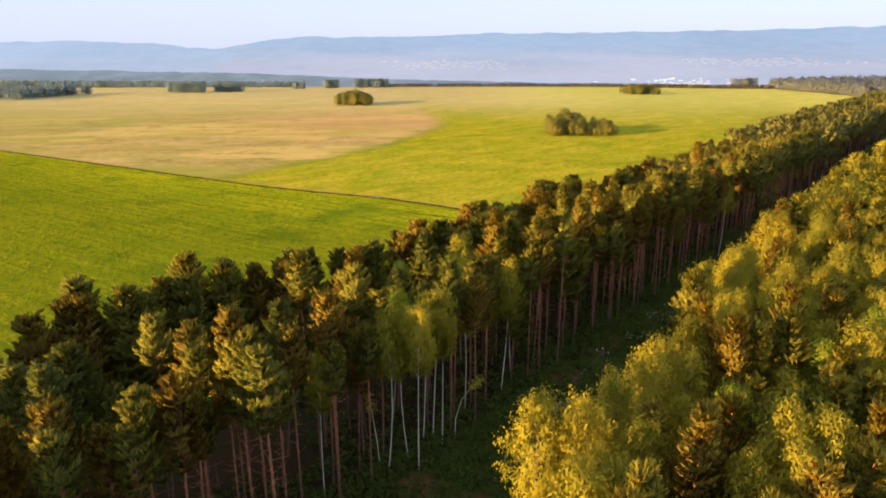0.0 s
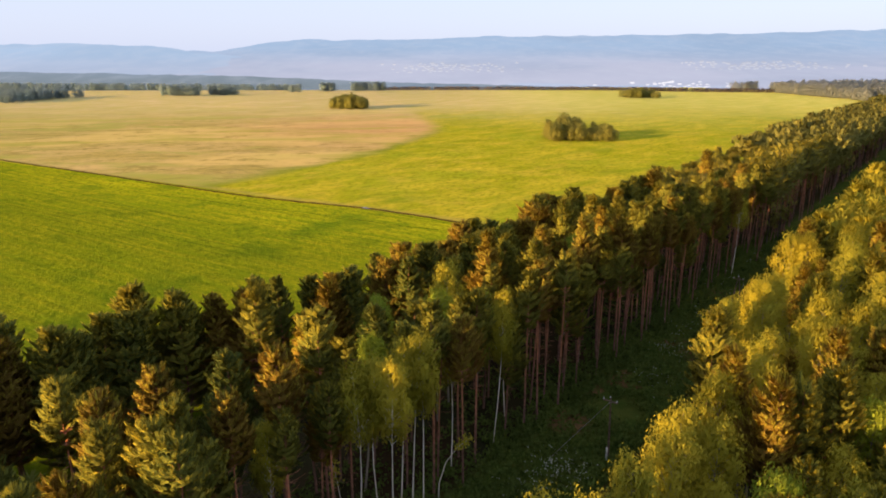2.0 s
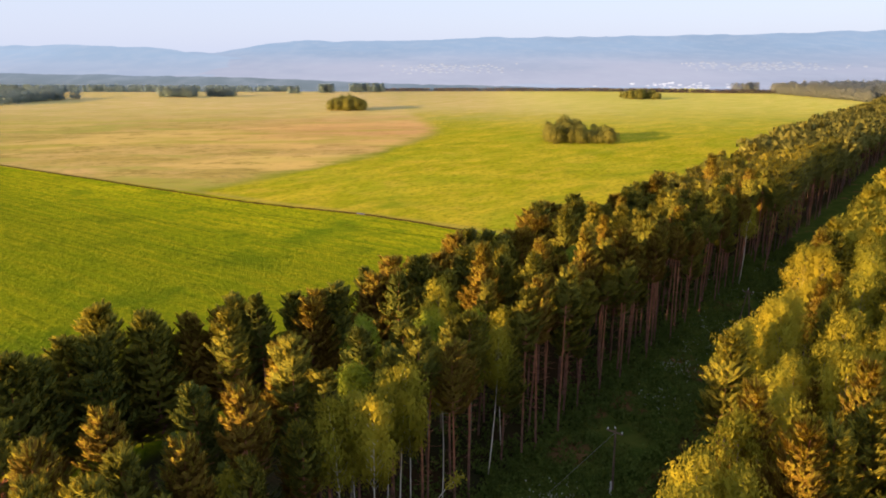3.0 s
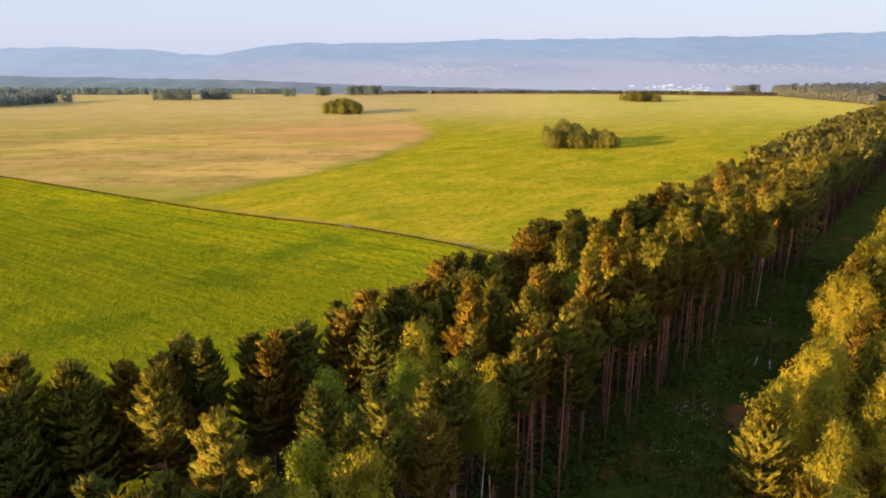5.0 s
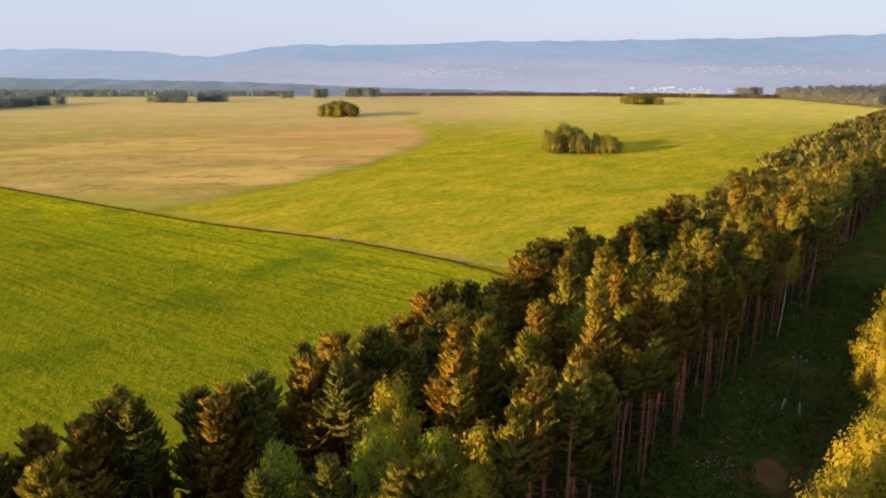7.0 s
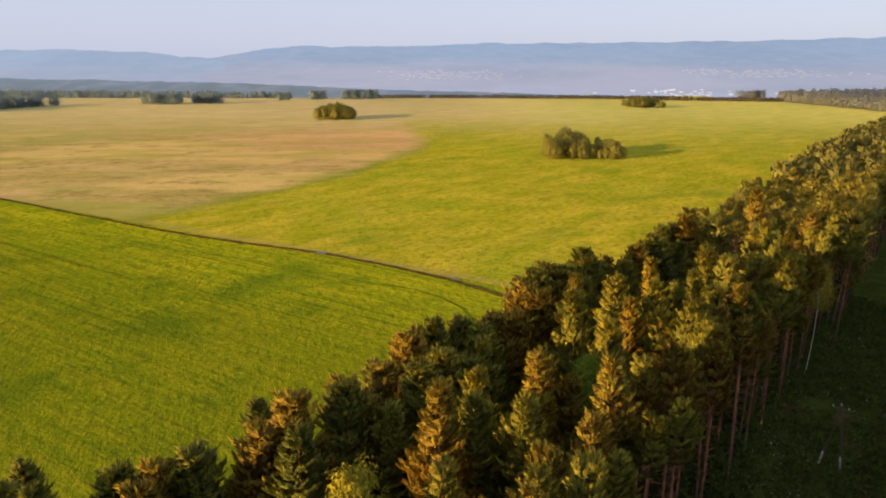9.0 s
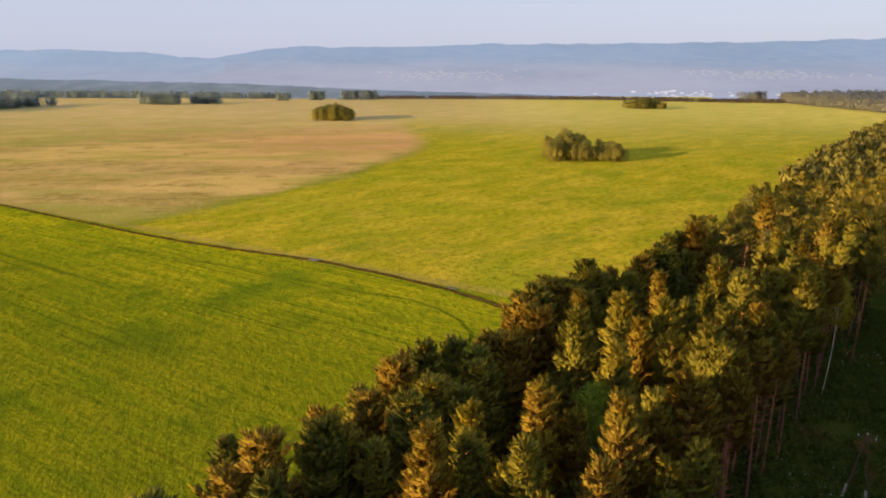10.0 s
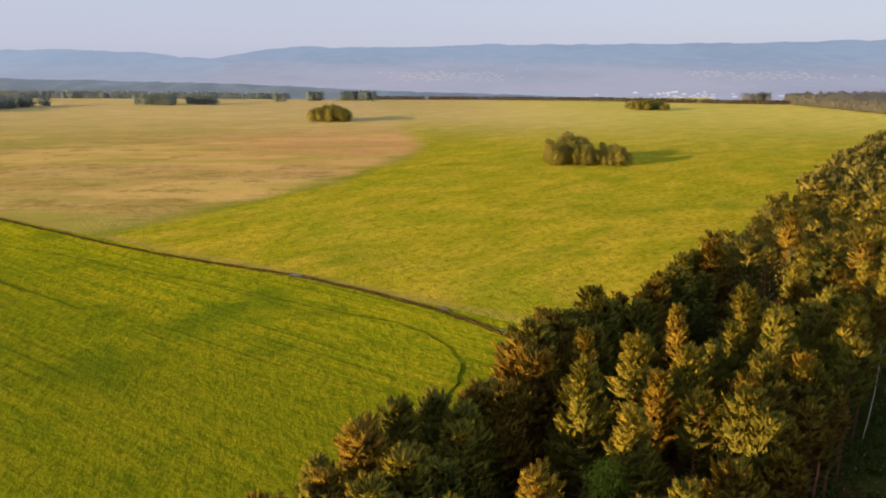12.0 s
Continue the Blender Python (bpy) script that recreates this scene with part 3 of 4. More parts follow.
for i in range(3):
    green_birch.add(tree_thing("birch_tree", birch_meshes(60 + i, 21.0, 0.4, (2.8, 3.1, 2.6)[i], thin=1.65), GROVE_BARK, GREEN_LEAF, "leafy birch with fresh green foliage", group="birches of the mixed grove"))
for i in range(3):
    thin_birch.add(tree_thing("birch_tree", birch_meshes(70 + i, 21.0, 0.62, (1.8, 2.2, 1.6)[i], thin=0.95, girth=0.0031), BIRCH_BARK, BIRCH_LEAF, "slender birch with a bare white trunk beside the clearing", group="slender birches of the belt"))

edge_pine, clump_birch = Grove(), Grove()
for i in range(4):
    edge_pine.add(tree_thing("pine_tree", pine_meshes(40 + i, 17.0, (0.12, 0.18, 0.1, 0.22)[i], (3.3, 2.9, 3.5, 3.1)[i], dense=1.25, peak=0.6, pale=0.5), PINE_BARK, (DARK_LEAF, WARM_LEAF, PINE_LEAF, WARM_LEAF)[i], "bushy Scots pine on the field edge, branched to the ground", group="pines of the field edge"))
for i in range(4):
    clump_birch.add(tree_thing("birch_tree", birch_meshes(80 + i, 14.0, 0.02, (3.2, 2.8, 3.5, 3.0)[i], detail=1, thin=1.5, spray=1.3), DEAD_WOOD, (CLUMP_LEAF, CLUMP_LEAF)[i % 2], "tree in a lone dense clump amid the open field", group="trees of the field clumps"))

rnd = random.Random(7)
taken = []


def free(x, y, gap):
    for px, py in taken:
        if (px - x) ** 2 + (py - y) ** 2 < gap * gap:
            return False
    taken.append((x, y))
    return True


def scatter(a0, a1, s0, s1, gap, tries):
    for _ in range(tries):
        a, s = rnd.uniform(a0, a1), rnd.uniform(s0, s1)
        p = belt(a, s)
        if free(p.x, p.y, gap):
            yield a, s, p.x, p.y


def set_out(grove, full, rows, gap=2.2, wide=1.0):
    for x, y, h in rows:
        if free(x, y, gap):
            grove.put(rnd, x, y, h / full, wide=wide)


# the pines that stand out along the belt: x, y, height
set_out(belt_pine, 25.0, [
    (15.4, 103.6, 24.3), (13.3, 101.6, 23.6), (6.1, 93.6, 23.6), (4.0, 94.9, 22.6), (48.1, 155.8, 25.5), (50.3, 159.4, 24.7), (81.3, 182.9, 23.5), (36.5, 137.5, 25.6), (34.0, 141.0, 23.5),
    (-10.6, 81.0, 26.4), (-15.4, 57.1, 26.4), (-22.9, 53.4, 24.3), (-25.7, 64.1, 25.0), (-23.0, 69.8, 24.9), (-29.2, 47.6, 23.4), (-12.2, 71.0, 26.0),
    (-20.4, 91.5, 24.6), (28.2, 124.5, 22.5), (40.2, 143.5, 23.8), (43.6, 150.2, 23.4), (55.8, 164.0, 24.0), (69.0, 171.8, 21.7), (61.5, 171.0, 24.0), (-19.0, 61.0, 25.2)])
set_out(full_pine, 23.0, [
    (24.4, 121.2, 26.2), (25.7, 144.0, 25.0), (8.7, 116.9, 25.2), (16.0, 118.5, 23.8), (51.3, 172.0, 23.3), (77.5, 211.7, 25.0), (33.6, 155.0, 23.5), (28.6, 158.8, 22.0),
    (18.5, 131.0, 23.0), (12.0, 127.0, 22.0), (41.0, 166.0, 22.5), (20.5, 112.5, 22.0)], wide=1.1)
set_out(dark_pine, 23.0, [(-21.9, 109.5, 20.0), (-2.6, 117.8, 20.7), (20.3, 168.0, 19.0), (-9.9, 126.0, 19.0), (-27.6, 117.0, 18.0), (-41.4, 62, 22), (-37.2, 64.4, 23)], wide=1.2)
set_out(edge_pine, 17.0, [(4.6, 139.0, 21.0), (1.8, 136.0, 18.5), (7.6, 143.5, 20.5), (0.6, 140.6, 16.5), (3.8, 145.5, 17.5), (10.5, 148.0, 19.5), (-1.8, 132.0, 18.5)], wide=1.15)
set_out(thin_birch, 21.0, [(-6.9, 76.6, 21.5), (-4.7, 80.2, 21.0), (-3.1, 77.0, 22.5), (-1.5, 84.0, 22.4), (-2.8, 83.6, 21.6), (-0.2, 83.2, 21.0), (8.7, 97.6, 20.0), (-14.0, 71.0, 19.0), (70.5, 172.0, 19.5), (3.0, 92.0, 19.5)], 0.7)
set_out(birch, 22.0, [(2.7, 109.0, 22.6), (9.2, 55.3, 22.4), (13.5, 57.0, 22.0), (16.5, 61.0, 21.5), (43.1, 84.0, 23.4), (36.5, 85.0, 21.5), (35.0, 80.0, 21.5), (28.0, 74.0, 21.5), (23.5, 70.0, 21.5), (21.0, 65.0, 21.5), (44.5, 106.0, 21.5), (63.0, 131.0, 21.5), (36.5, 96.0, 22.0), (57.6, 97.0, 23.0)])
set_out(green_birch, 21.0, [(6.6, 104.4, 20), (1.0, 104.0, 20), (-7.0, 103.0, 20), (28.0, 61.0, 20), (52.0, 78.0, 21.5)])
set_out(full_pine, 23.0, [(35.0, 92.5, 22.0), (20.4, 49.5, 24.6), (24.4, 54.3, 22.6), (32.8, 56.5, 22.0), (14.7, 44.0, 23.2), (31.2, 77.4, 23.4), (36.0, 58.5, 22.5), (40.0, 60.5, 22.0), (66.4, 135.4, 23.5), (34.5, 71.0, 23.0), (39.5, 74.0, 23.0), (28.0, 45.0, 22.5), (24.0, 42.0, 22.0), (33.0, 48.0, 22.0)], wide=1.1)


def field_side(a):
    return float(np.interp(a, [0, 60, 75, 88, 100, 115, 126, 145, 158, 172, 200], [102, 97, 91.5, 86.5, 83, 82, 85, 88.5, 88.5, 87, 86]))


# trees of the edges: a dense row of trunks along the clearing, bushy ones along the field
for a, s, x, y in scatter(14, 205, 50.5, 56, 3.0, 1400):
    (thin_birch if rnd.random() < 0.04 else full_pine if rnd.random() < 0.16 else belt_pine).put(rnd, x, y, rnd.uniform(0.82, 1.0))
for a, s, x, y in scatter(14, 205, 68, 102, 3.1, 4200):
    if field_side(a) - 9 < s < field_side(a):
        edge_pine.put(rnd, x, y, rnd.uniform(0.58, 0.85) if s > field_side(a) - 3.5 else rnd.uniform(1.02, 1.28) * (0.93 if a > 150 else 1.0), wide=1.2)
# tall trees inside the belt, then the lesser ones in their shade
for a, s, x, y in scatter(14, 205, 55, 90, 4.9, 3200):
    if s < field_side(a) - 8:
        k, low = rnd.random(), 0.88 if a > 160 and s > 61 else 1.0
        if k < (0.18 if a < 70 else 0.05):
            green_birch.put(rnd, x, y, rnd.uniform(0.85, 1.02))
        elif k < (0.72 if a < 90 else 0.22):
            dark_pine.put(rnd, x, y, rnd.uniform(0.82, 1.02), wide=1.1)
        elif k < (0.9 if a < 90 else 0.7):
            full_pine.put(rnd, x, y, low * rnd.uniform(0.88, 1.06), wide=1.05)
        else:
            belt_pine.put(rnd, x, y, low * rnd.uniform(0.84, 1.02))
lesser = [(x, y, rnd.uniform(11, 17.0)) for a, s, x, y in scatter(14, 205, 57, 90, 3.3, 3600) if s < field_side(a) - 2.5]


for a, s, x, y in scatter(34, 160, -45, 32.0, 3.5, 3400):
    if x > 0.68 * y + 14 or s > np.interp(a, [34, 70, 85, 95, 115, 160], [23.0, 22.5, 23.5, 26.0, 28.0, 29.5]):
        continue
    k = rnd.random()
    g = birch if k < (0.6 if s > 22 else 0.35) else full_pine if k < (0.85 if s > 22 else 0.75) else green_birch if k < 0.8 else birch
    g.put(rnd, x, y, rnd.uniform(0.8, 1.06) * (0.95 if s > 26 else 1.0), wide=1.03)


# ---- woods too many to count ----
def wood_mass(name, label, spots, leaf, seed, detail=0, mix=0.5, wide=1.0, lift=1.0, barks=(PINE_BARK, DEAD_WOOD)):
    """One mesh of many trees. spots: x, y, height."""
    r = random.Random(seed)
    forms = [pine_meshes(100 + i, 20.0, (0.66, 0.70, 0.60)[i] * lift, 2.7, detail, pale=0.2 if leaf == DARK_LEAF else 1.0) for i in range(3)]
    if lift < 1:
        forms = []
    forms += [birch_meshes((120 if lift < 1 else 110) + i, 20.0, 0.25 * lift, 2.5, detail) for i in range(6 if lift < 1 else 3)]
    data = []
    for k, (wood, crown, normals) in enumerate(forms):
        wood = Soup() if lift < 1 else wood
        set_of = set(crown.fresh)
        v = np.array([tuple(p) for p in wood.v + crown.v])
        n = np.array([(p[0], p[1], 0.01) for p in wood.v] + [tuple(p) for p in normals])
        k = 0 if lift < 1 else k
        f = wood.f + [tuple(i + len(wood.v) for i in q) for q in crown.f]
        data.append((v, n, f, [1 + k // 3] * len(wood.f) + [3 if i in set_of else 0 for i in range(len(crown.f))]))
    vs, ns, fs, ms, off = [], [], [], [], 0
    for x, y, h in spots:
        v, n, f, m = data[r.randrange(3) if r.random() > mix else 3 + r.randrange(3)]
        t = r.uniform(0, 6.28)
        c, sn, sc = math.cos(t), math.sin(t), h / 20.0
        w = sc * r.uniform(1.0, 1.3) * wide
        vs.append(np.stack([(v[:, 0] * c - v[:, 1] * sn) * w + x, (v[:, 0] * sn + v[:, 1] * c) * w + y, v[:, 2] * sc + height(x, y) - 0.2], 1))
        ns.append(np.stack([n[:, 0] * c - n[:, 1] * sn, n[:, 0] * sn + n[:, 1] * c, n[:, 2]], 1))
        fs += [tuple(i + off for i in q) for q in f]
        ms += m
        off += len(v)
    me = bpy.data.meshes.new(name)
    me.from_pydata(np.concatenate(vs).tolist(), [], fs)
    me.update()
    for mat in (leaf, *barks, SUNLIT_LEAF):
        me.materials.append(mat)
    me.polygons.foreach_set("material_index", ms)
    me.normals_split_custom_set_from_vertices(np.concatenate(ns).tolist())
    return tagged(new(name, me), label, "woods", kind="stuff")


r2 = random.Random(21)


def strewn(n, a0, a1, s0, s1, h0, h1):
    out = []
    for _ in range(n):
        a, s = r2.uniform(a0, a1), r2.uniform(s0, s1)
        p = belt(a, s)
        out.append((p.x, p.y, r2.uniform(h0, h1)))
    return out


def spaced(spots, gap):
    kept = []
    for p in spots:
        if all((p[0] - q[0]) ** 2 + (p[1] - q[1]) ** 2 > gap * gap for q in kept):
            kept.append(p)
    return kept


wood_mass("belt_woods", "pine belt of many slender reddish trunks running on into the distance", spaced(strewn(320, 205, 290, 49.5, 55, 21, 25), 2.6) + spaced(strewn(200, 205, 290, 55, 62, 19, 23.5), 4.2) + spaced(strewn(500, 205, 290, 62, 83, 16, 21), 4.4) + spaced(strewn(200, 205, 290, 82, 87, 7, 11), 3.4), FAR_PINE, 1, 1, 0.06)
wood_mass("lesser_pines", "small dark pines in the shade of the belt", lesser, DARK_LEAF, 12, 1, 0.1, wide=1.5)
wood_mass("far_belt_woods", "far end of the pine belt along the fields", strewn(900, 290, 720, 50, 84, 16, 22), FAR_PINE, 2, 0, 0.1)
wood_mass("grove_woods", "far part of the golden-green mixed grove", strewn(160, 160, 230, 0, 31, 19, 23), BIRCH_LEAF, 3, 1, 0.65)
wood_mass("far_grove_woods", "far end of the mixed grove", strewn(420, 230, 520, -10, 29, 17, 22), BIRCH_LEAF, 4, 0, 0.6)
# added out of view: tall to shade the belt, low beside the grove
wood_mass("near_woods", "unseen woods added beside and behind the start of the flight", strewn(420, -120, 4, 50, 112, 22, 27) + strewn(260, -60, 30, -45, 28, 14, 18), DARK_LEAF, 5, 0, 0.3)


def patch(n, x0, x1, y0, y1, h0, h1):
    return [(r2.uniform(x0, x1), r2.uniform(y0, y1), r2.uniform(h0, h1)) for _ in range(n)]


def row(n, x0, y0, x1, y1, deep, h0, h1):
    out = []
    for _ in range(n):
        t, d = r2.random(), r2.uniform(0, deep)
        out.append((x0 + (x1 - x0) * t, y0 + (y1 - y0) * t + d, r2.uniform(h0, h1)))
    return out


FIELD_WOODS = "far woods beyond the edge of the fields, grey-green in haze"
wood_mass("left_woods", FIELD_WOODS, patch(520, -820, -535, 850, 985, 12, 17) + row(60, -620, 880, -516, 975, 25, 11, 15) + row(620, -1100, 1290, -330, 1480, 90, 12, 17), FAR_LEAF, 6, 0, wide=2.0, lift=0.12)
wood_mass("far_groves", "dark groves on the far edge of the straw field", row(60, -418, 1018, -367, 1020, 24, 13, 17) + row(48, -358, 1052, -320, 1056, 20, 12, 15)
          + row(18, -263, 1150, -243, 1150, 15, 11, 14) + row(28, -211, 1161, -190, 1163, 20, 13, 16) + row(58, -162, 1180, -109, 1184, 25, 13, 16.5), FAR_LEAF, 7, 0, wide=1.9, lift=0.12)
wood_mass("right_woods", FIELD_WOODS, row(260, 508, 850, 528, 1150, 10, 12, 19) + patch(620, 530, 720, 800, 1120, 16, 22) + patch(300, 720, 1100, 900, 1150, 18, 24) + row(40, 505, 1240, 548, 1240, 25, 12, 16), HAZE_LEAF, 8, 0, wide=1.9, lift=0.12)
wood_mass("crest_hedge", "low dark hedgerow along the crest of the fields", row(760, -130, 1330, 520, 1130, 8, 5.0, 7.5), CREST_LEAF, 9, 0, wide=3.0, lift=0.12)

# clumps of trees that stand alone in the fields
lone = random.Random(5)
for x0, x1, y0, n, h0, h1, deep in ((67, 90, 456, 44, 14.5, 17.0, 22), (91, 110, 458, 20, 8.5, 12.5, 16), (-125, -87, 756, 50, 15, 17, 26), (239, 289, 960, 44, 12.5, 14.5, 24)):
    for i in range(n):
        x, y = x0 + (x1 - x0) * (i + lone.random()) / n, y0 + lone.uniform(-8, deep)
        rise = 0.78 + 0.24 * math.sin(math.pi * min(max((x - x0) / (x1 - x0), 0), 1))
        clump_birch.put(lone, x, y, lone.choice((1.0, 0.95, 0.88, 0.72)) * lone.uniform(h0 * 0.9, h1) * 0.96 * rise / 14.0, wide=1.4)

# ---- cleared strip: herbs, white umbels, poles ----
def herbs(name, label, spots, mat, seed, h0, h1, leaves, size):
    r = random.Random(seed)
    s = Soup()
    for x, y in spots:
        z = height(x, y)
        h = r.uniform(h0, h1)
        for _ in range(leaves):
            q = Vector((x + r.gauss(0, 0.4), y + r.gauss(0, 0.4), z + r.random() * h))
            d = Vector((r.gauss(0, 0.6), r.gauss(0, 0.6), r.gauss(0.6, 0.6))).normalized()
            w = d.cross(Vector((r.gauss(0, 1), r.gauss(0, 1), r.gauss(0, 1)))).normalized()
            k = r.uniform(0.6, 1.2) * size
            s.quad(q, q + d * k * 0.5 + w * k * 0.35, q + d * k, q + d * k * 0.5 - w * k * 0.35)
    return tagged(new(name, s.mesh(name, mat)), label, "plants", kind="stuff")


spots = []
for _ in range(5600):
    p = belt(r2.uniform(45, 230), r2.uniform(31, 55))
    if noise.noise((p.x * 0.09, p.y * 0.09, 2)) > -0.38:
        spots.append((p.x, p.y))
for _ in range(2600):
    p = belt(r2.uniform(30, 205), 50 + 16 * r2.random() ** 1.6)
    if noise.noise((p.x * 0.12, p.y * 0.12, 6)) > -0.25:
        spots.append((p.x, p.y))
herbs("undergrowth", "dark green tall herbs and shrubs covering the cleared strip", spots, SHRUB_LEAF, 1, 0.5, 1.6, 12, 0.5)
spots = []
for cx, cy, n, rad in ((17, 91.5, 80, 3.2), (13, 88, 30, 3.0), (42, 128, 45, 3.0), (48, 139, 20, 4.0), (56, 146, 30, 5.0), (66, 165, 30, 6.0), (36, 117, 30, 4.0), (85, 184, 25, 6.0)):
    spots += [(r2.gauss(cx, rad * 0.6), r2.gauss(cy, rad * 0.6)) for _ in range(n)]
herbs("flowering_herbs", "white flowering umbels among the dark herbs", spots, UMBEL, 2, 1.0, 1.9, 3, 0.26)
STRIP_TRACK = [belt(a, 36.4 + 0.5 * math.sin(a * 0.05)).to_2d() for a in range(40, 240, 10)]
tagged(new("strip_track", ribbon([tuple(p) for p in STRIP_TRACK], 1.6, 0.12, seed=6).mesh("strip_track", EARTH)), "grey-brown wheel track through the cleared strip", "track", kind="structure")


def box(s, c, ax, ay, az):
    c, ax, ay, az = Vector(c), Vector(ax), Vector(ay), Vector(az)
    n = len(s.v)
    s.v += [c + i * ax + j * ay + k * az for k in (-1, 1) for j in (-1, 1) for i in (-1, 1)]
    s.f += [tuple(n + i for i in q) for q in ((0, 2, 3, 1), (4, 5, 7, 6), (0, 1, 5, 4), (2, 6, 7, 3), (0, 4, 6, 2), (1, 3, 7, 5))]


def tube_mesh(name, pts, radii, sides, mat):
    s = Soup()
    s.tube([Vector(p) for p in pts], radii, sides)
    s.f += [tuple(range(sides - 1, -1, -1)), tuple(range(len(s.v) - sides, len(s.v)))]
    return s.mesh(name, mat)


def power_pole(x, y, high, label, legs):
    """A wooden pole on concrete stubs with a crossarm and insulators. legs: foot offsets from the head."""
    root = tagged(new("power_pole"), label, "power pole", "poles of the cleared strip")
    root.matrix_basis = pose(x, y, height(x, y))
    for dx, dy in legs:
        foot, head = Vector((dx, dy, 0)), Vector((dx * 0.05, dy * 0.05, high))
        part("stub", tube_mesh("stub", [foot - Vector((0, 0, 0.1)), foot.lerp(head, 0.2)], [0.15, 0.13], 8, None), CONCRETE, root, "pale concrete stub")
        side = Vector((0.2, 0, 0))
        part("post", tube_mesh("post", [foot.lerp(head, 0.08) + side, head + side * 0.3], [0.14, 0.10], 8, None), POLE_WOOD, root, "weathered wooden post")
    s = Soup()
    box(s, (0, 0, high - 0.5), N * 1.0, U * 0.06, (0, 0, 0.07))
    arm = part("crossarm", s.mesh("crossarm"), POLE_WOOD, root)
    for k in (-0.9, 0.9):
        p = N * k + Vector((0, 0, high - 0.43))
        part("insulator", tube_mesh("insulator", [p, p + Vector((0, 0, 0.1)), p + Vector((0, 0, 0.16)), p + Vector((0, 0, 0.26))], [0.05, 0.09, 0.05, 0.07], 8, None), GLASSY, arm, "white porcelain insulator")
    p = Vector((0, 0, high - 0.02))
    part("insulator", tube_mesh("insulator", [p, p + Vector((0, 0, 0.1)), p + Vector((0, 0, 0.16)), p + Vector((0, 0, 0.26))], [0.05, 0.09, 0.05, 0.07], 8, None), GLASSY, root, "white porcelain insulator")
    return root


first = power_pole(23.3, 94.2, 9.0, "brown wooden power pole on a concrete stub among herbs", [(0, 0)])
part("guy_wire", tube_mesh("guy_wire", [(0, 0, 8.4), N * 4.6 + U * -3.0 + Vector((0, 0, 2.0)), N * 6.0 + U * -4.2], [0.035, 0.035, 0.035], 5, None), WIRE, first, "thin pale guy wire")
power_pole(60.2, 144.6, 9.0, "braced wooden power pole on two pale concrete stubs", [(0.7, -0.8), (-1.2, 0.9)])


def bent_birch(x, y, label, pts):
    root = tagged(new("birch_sapling"), label, "tree")
    root.matrix_basis = pose(x, y, height(x, y))
    part("trunk", tube_mesh("trunk", pts, [0.07 - 0.055 * i / (len(pts) - 1) for i in range(len(pts))], 6, None), BIRCH_BARK, root)
    s, r = Soup(), random.Random(3)
    for k in range(130):
        t = r.random()
        q = Vector(pts[-2]).lerp(Vector(pts[-1]), t) + Vector((r.gauss(0, 0.3), r.gauss(0, 0.3), r.gauss(0, 0.3)))
        d = Vector((r.gauss(0, 1), r.gauss(0, 1), r.gauss(0, 1))).normalized() * 0.28
        s.quad(q, q + d * 0.5 + d.orthogonal() * 0.35, q + d, q + d * 0.5 - d.orthogonal() * 0.35)
    part("crown", s.mesh("crown"), BIRCH_LEAF, root)


bent_birch(1.5, 84.5, "thin white birch bent over in an arch above the herbs", [(0, 0, 0), (0.1, 0.3, 3), (0.9, 0.6, 5.6), (2.2, 0.8, 7.4), (3.8, 1.0, 8.6)])
bent_birch(-8.0, 77.0, "thin leaning birch with a speckled white trunk", [(0, 0, 0), (-0.3, 0.2, 4), (-0.9, 0.5, 8), (-1.5, 0.8, 11)])


def puddle(x, y, length, width, turn, seed):
    """A thin sheet of water with an uneven rim, lying in a rut."""
    r = random.Random(seed)
    s = Soup()
    n = 18
    rim = [Vector((math.cos(6.283 * k / n) * length / 2 * r.uniform(0.75, 1.1), math.sin(6.283 * k / n) * width / 2 * r.uniform(0.7, 1.1), 0)) for k in range(n)]
    s.v = rim + [v * 0.96 - Vector((0, 0, 0.12)) for v in rim]
    s.f = [tuple(range(n))] + [(k, k + n, (k + 1) % n + n, (k + 1) % n) for k in range(n)]
    ob = tagged(new("puddle", s.mesh("puddle", PUDDLE)), "still puddle shining in a rut of the dirt track", "puddle", "puddles of the tracks")
    ob.matrix_basis = pose(x, y, height(x, y) + 0.24, 0, 0, turn)


for k, (x, y, l, w, t) in enumerate(((-26.5, 249.3, 4.2, 1.3, -27), (11.0, 226.0, 3.0, 0.8, -38), (23.0, 213.6, 2.0, 0.7, -46), (75.4, 157.4, 2.2, 1.0, 52), (25.2, 91.2, 3.0, 1.1, 52))):
    puddle(x, y, l, w, t, k)

# ---- hills and village ----
SKY_X = [-4200, -2550, -2000, -1500, -1330, -900, -600, -80, 600, 1200, 1700, 2200, 2800, 4200]
SKY_Z = [100, 100, 105, 108, 128, 180, 166, 180, 194, 192, 206, 216, 226, 226]
NEAR_X = [-4200, -2300, -1900, -1650, -1400, -1150, -800, -400, 4200]
NEAR_Z = [116, 116, 127, 119, 107, 82, 40, -6, -60]


def hill_z(x, y, y0, y1, kx, kz, seed, amp=1.0):
    t = (y - y0) / (y1 - y0)
    top = float(np.interp(x, kx, kz))
    rough = 22 * noise.noise((x * 0.0016, y * 0.0016, seed)) + 9 * noise.noise((x * 0.006, y * 0.006, seed)) + 2.0 * noise.noise((x * 0.03, y * 0.03, seed))
    top += amp * (10 * noise.noise((x * 0.003, seed, 0)) + 8 * noise.noise((x * 0.009, seed, 4))) + 2.5 * noise.noise((x * 0.035, seed, 7))
    return -34 + (top + 34) * t ** 1.6 + amp * rough * (0.4 + 0.3 * math.sin(math.pi * t))


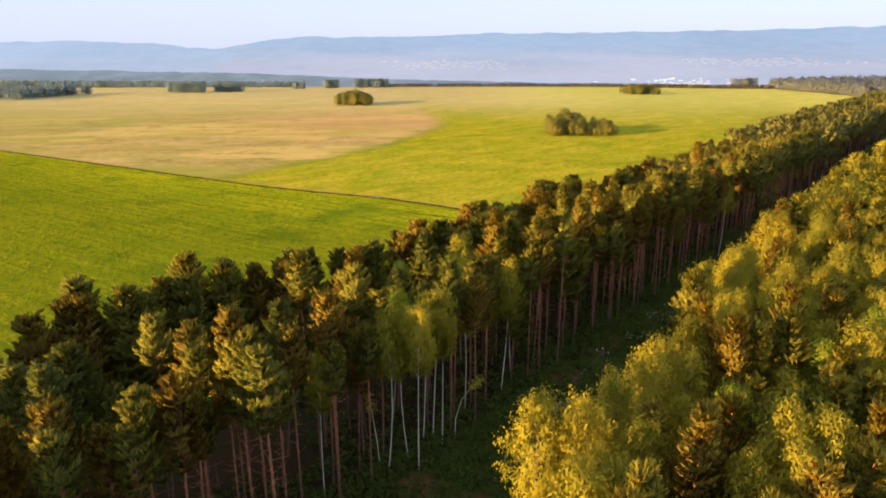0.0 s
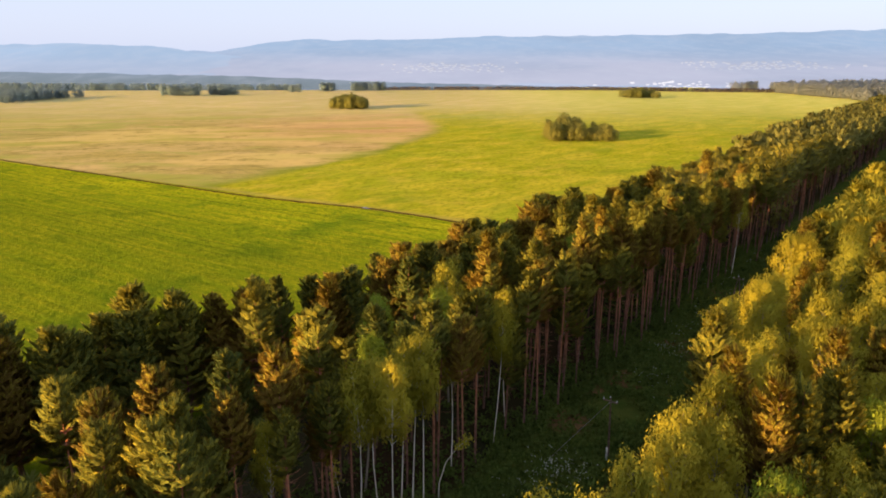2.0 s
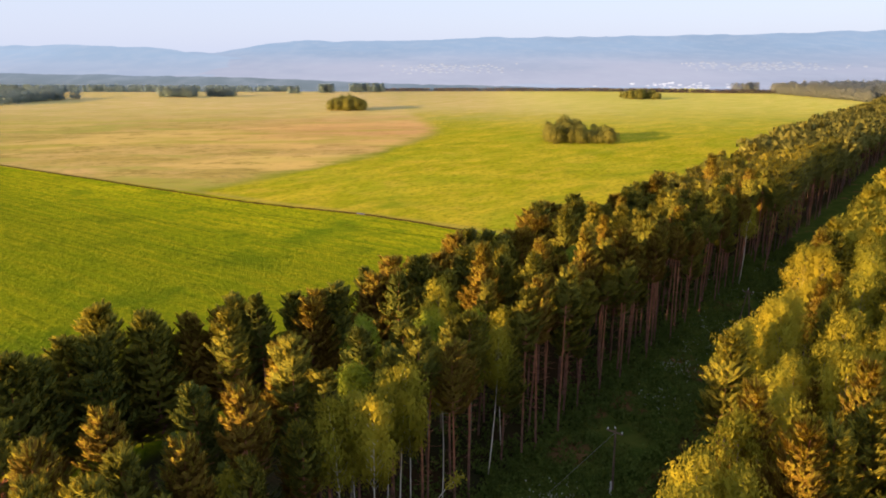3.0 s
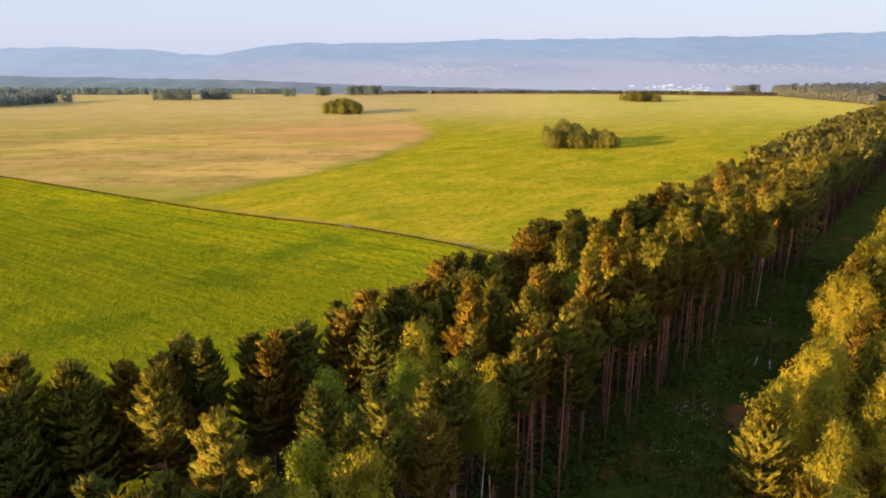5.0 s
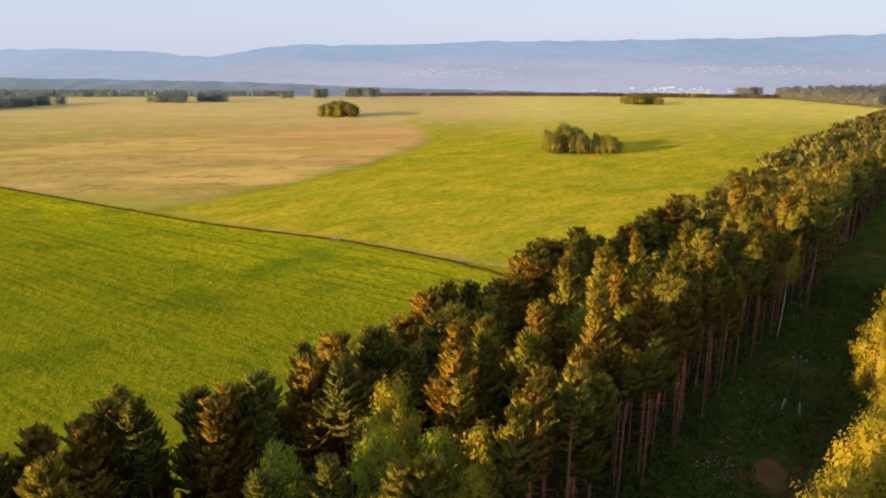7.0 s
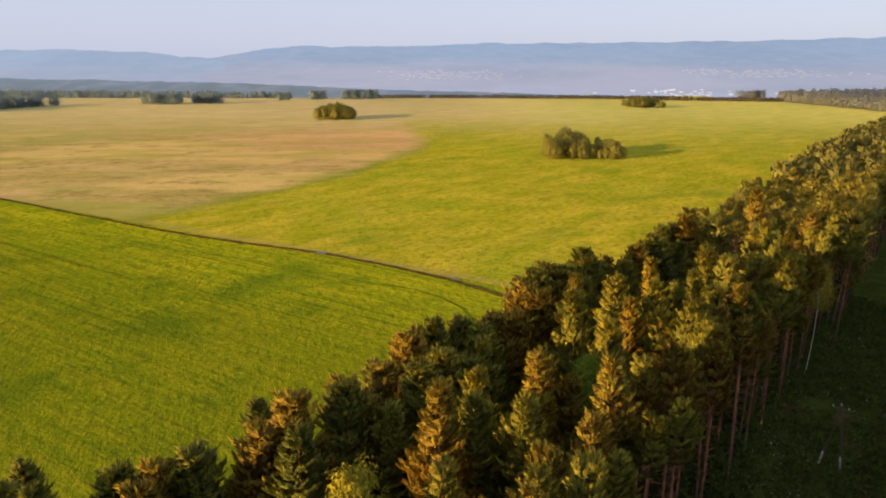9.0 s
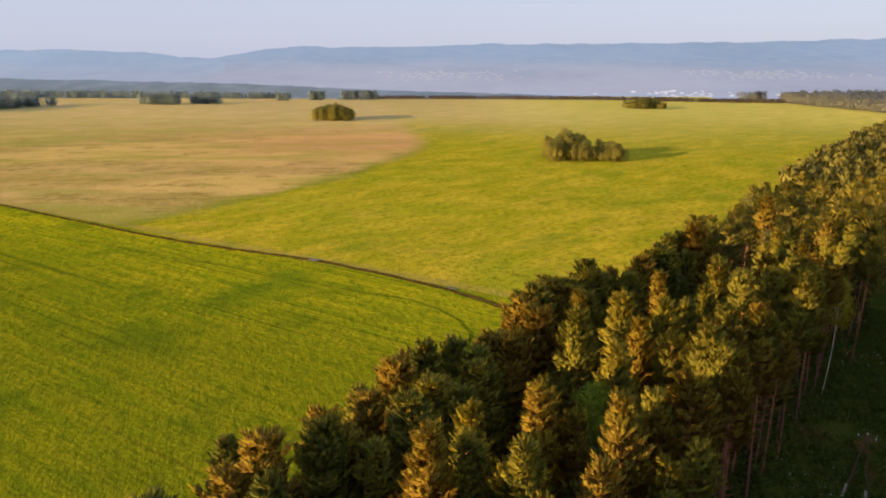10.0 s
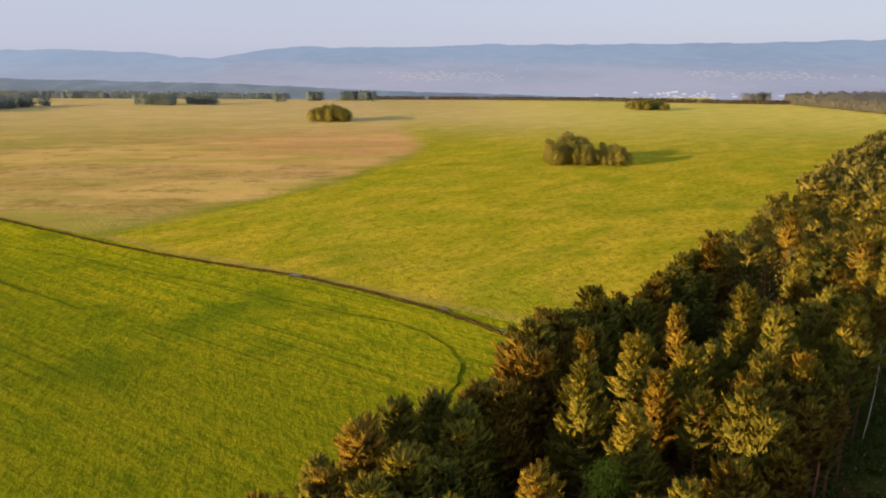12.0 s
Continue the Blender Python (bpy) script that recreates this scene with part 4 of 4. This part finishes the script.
def hills(name, label, y0, y1, kx, kz, mat, seed, steps=24, nx=260, amp=1.0):
    s = Soup()
    xs = np.linspace(-4200, 4200, nx)
    for j in range(steps + 1):
        y = y0 + (y1 - y0) * j / steps
        for x in xs:
            s.v.append(Vector((x, y, hill_z(x, y, y0, y1, kx, kz, seed, amp))))
    for j in range(steps):
        for i in range(nx - 1):
            a = j * nx + i
            s.f.append((a, a + 1, a + nx + 1, a + nx))
    me = s.mesh(name, mat)
    me.shade_smooth()
    return tagged(new(name, me), label, "hills", kind="structure")


# haze painted into the glow, palest at the foot of the hills
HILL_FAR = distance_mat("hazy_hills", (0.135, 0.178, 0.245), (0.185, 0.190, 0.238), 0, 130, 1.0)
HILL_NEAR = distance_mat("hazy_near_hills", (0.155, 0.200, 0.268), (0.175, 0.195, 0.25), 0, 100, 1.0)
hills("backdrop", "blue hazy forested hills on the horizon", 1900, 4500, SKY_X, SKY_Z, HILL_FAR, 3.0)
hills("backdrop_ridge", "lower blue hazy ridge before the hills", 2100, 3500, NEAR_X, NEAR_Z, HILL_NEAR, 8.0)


RISE_X = [-4200, -1900, -1240, -760, -450, 0, 300, 700, 1300, 4200]
RISE_Z = [27, 26, 22, 14, 3, -12, -24, -32, -36, -36]
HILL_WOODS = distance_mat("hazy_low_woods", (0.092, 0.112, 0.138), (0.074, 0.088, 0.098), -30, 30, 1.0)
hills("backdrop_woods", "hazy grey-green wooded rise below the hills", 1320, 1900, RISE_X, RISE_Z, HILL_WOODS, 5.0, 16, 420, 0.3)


def house(x, y, z, w, d, h, turn, label, walls=HOUSE_WHITE):
    root = tagged(new("house"), label, "house", "houses of the far village")
    root.matrix_basis = pose(x, y, z, 0, 0, turn)
    s = Soup()
    box(s, (0, 0, h / 2 - 1), (w / 2, 0, 0), (0, d / 2, 0), (0, 0, h / 2 + 1))
    part("wall", s.mesh("wall"), walls, root)
    s = Soup()
    e = 0.5
    a = [Vector((i * (w / 2 + e), j * (d / 2 + e), h + 0.01)) for j in (-1, 1) for i in (-1, 1)]
    r0, r1 = Vector((-w / 2 - e, 0, h + 0.45 * d)), Vector((w / 2 + e, 0, h + 0.45 * d))
    s.quad(a[0], a[1], r1, r0), s.quad(a[3], a[2], r0, r1), s.tri(a[2], a[0], r0), s.tri(a[1], a[3], r1), s.quad(a[1], a[0], a[2], a[3])
    part("roof", s.mesh("roof"), HOUSE_ROOF, root)


rh = random.Random(9)
for i in range(46):
    x, y = rh.gauss(710, 105), rh.uniform(2080, 2330)
    house(x, y, hill_z(x, y, 1900, 4500, SKY_X, SKY_Z, 3.0), rh.uniform(6, 12), rh.uniform(5, 8), rh.uniform(3.0, 5.5), rh.uniform(0, 180), "small white house in the valley village", VALLEY_WHITE)
for i in range(95):
    x, y = rh.gauss(-20, 150), rh.uniform(2750, 3150)
    house(x, y, hill_z(x, y, 1900, 4500, SKY_X, SKY_Z, 3.0), rh.uniform(7, 14), rh.uniform(6, 10), rh.uniform(2.5, 4.5), rh.uniform(0, 180), "small pale house on the hazy slope")
for i in range(120):
    x, y = rh.gauss(1330, 150), rh.uniform(2800, 3150)
    house(x, y, hill_z(x, y, 1900, 4500, SKY_X, SKY_Z, 3.0), rh.uniform(6, 13), rh.uniform(6, 10), rh.uniform(2.5, 4), rh.uniform(0, 180), "small pale house on the hazy slope")
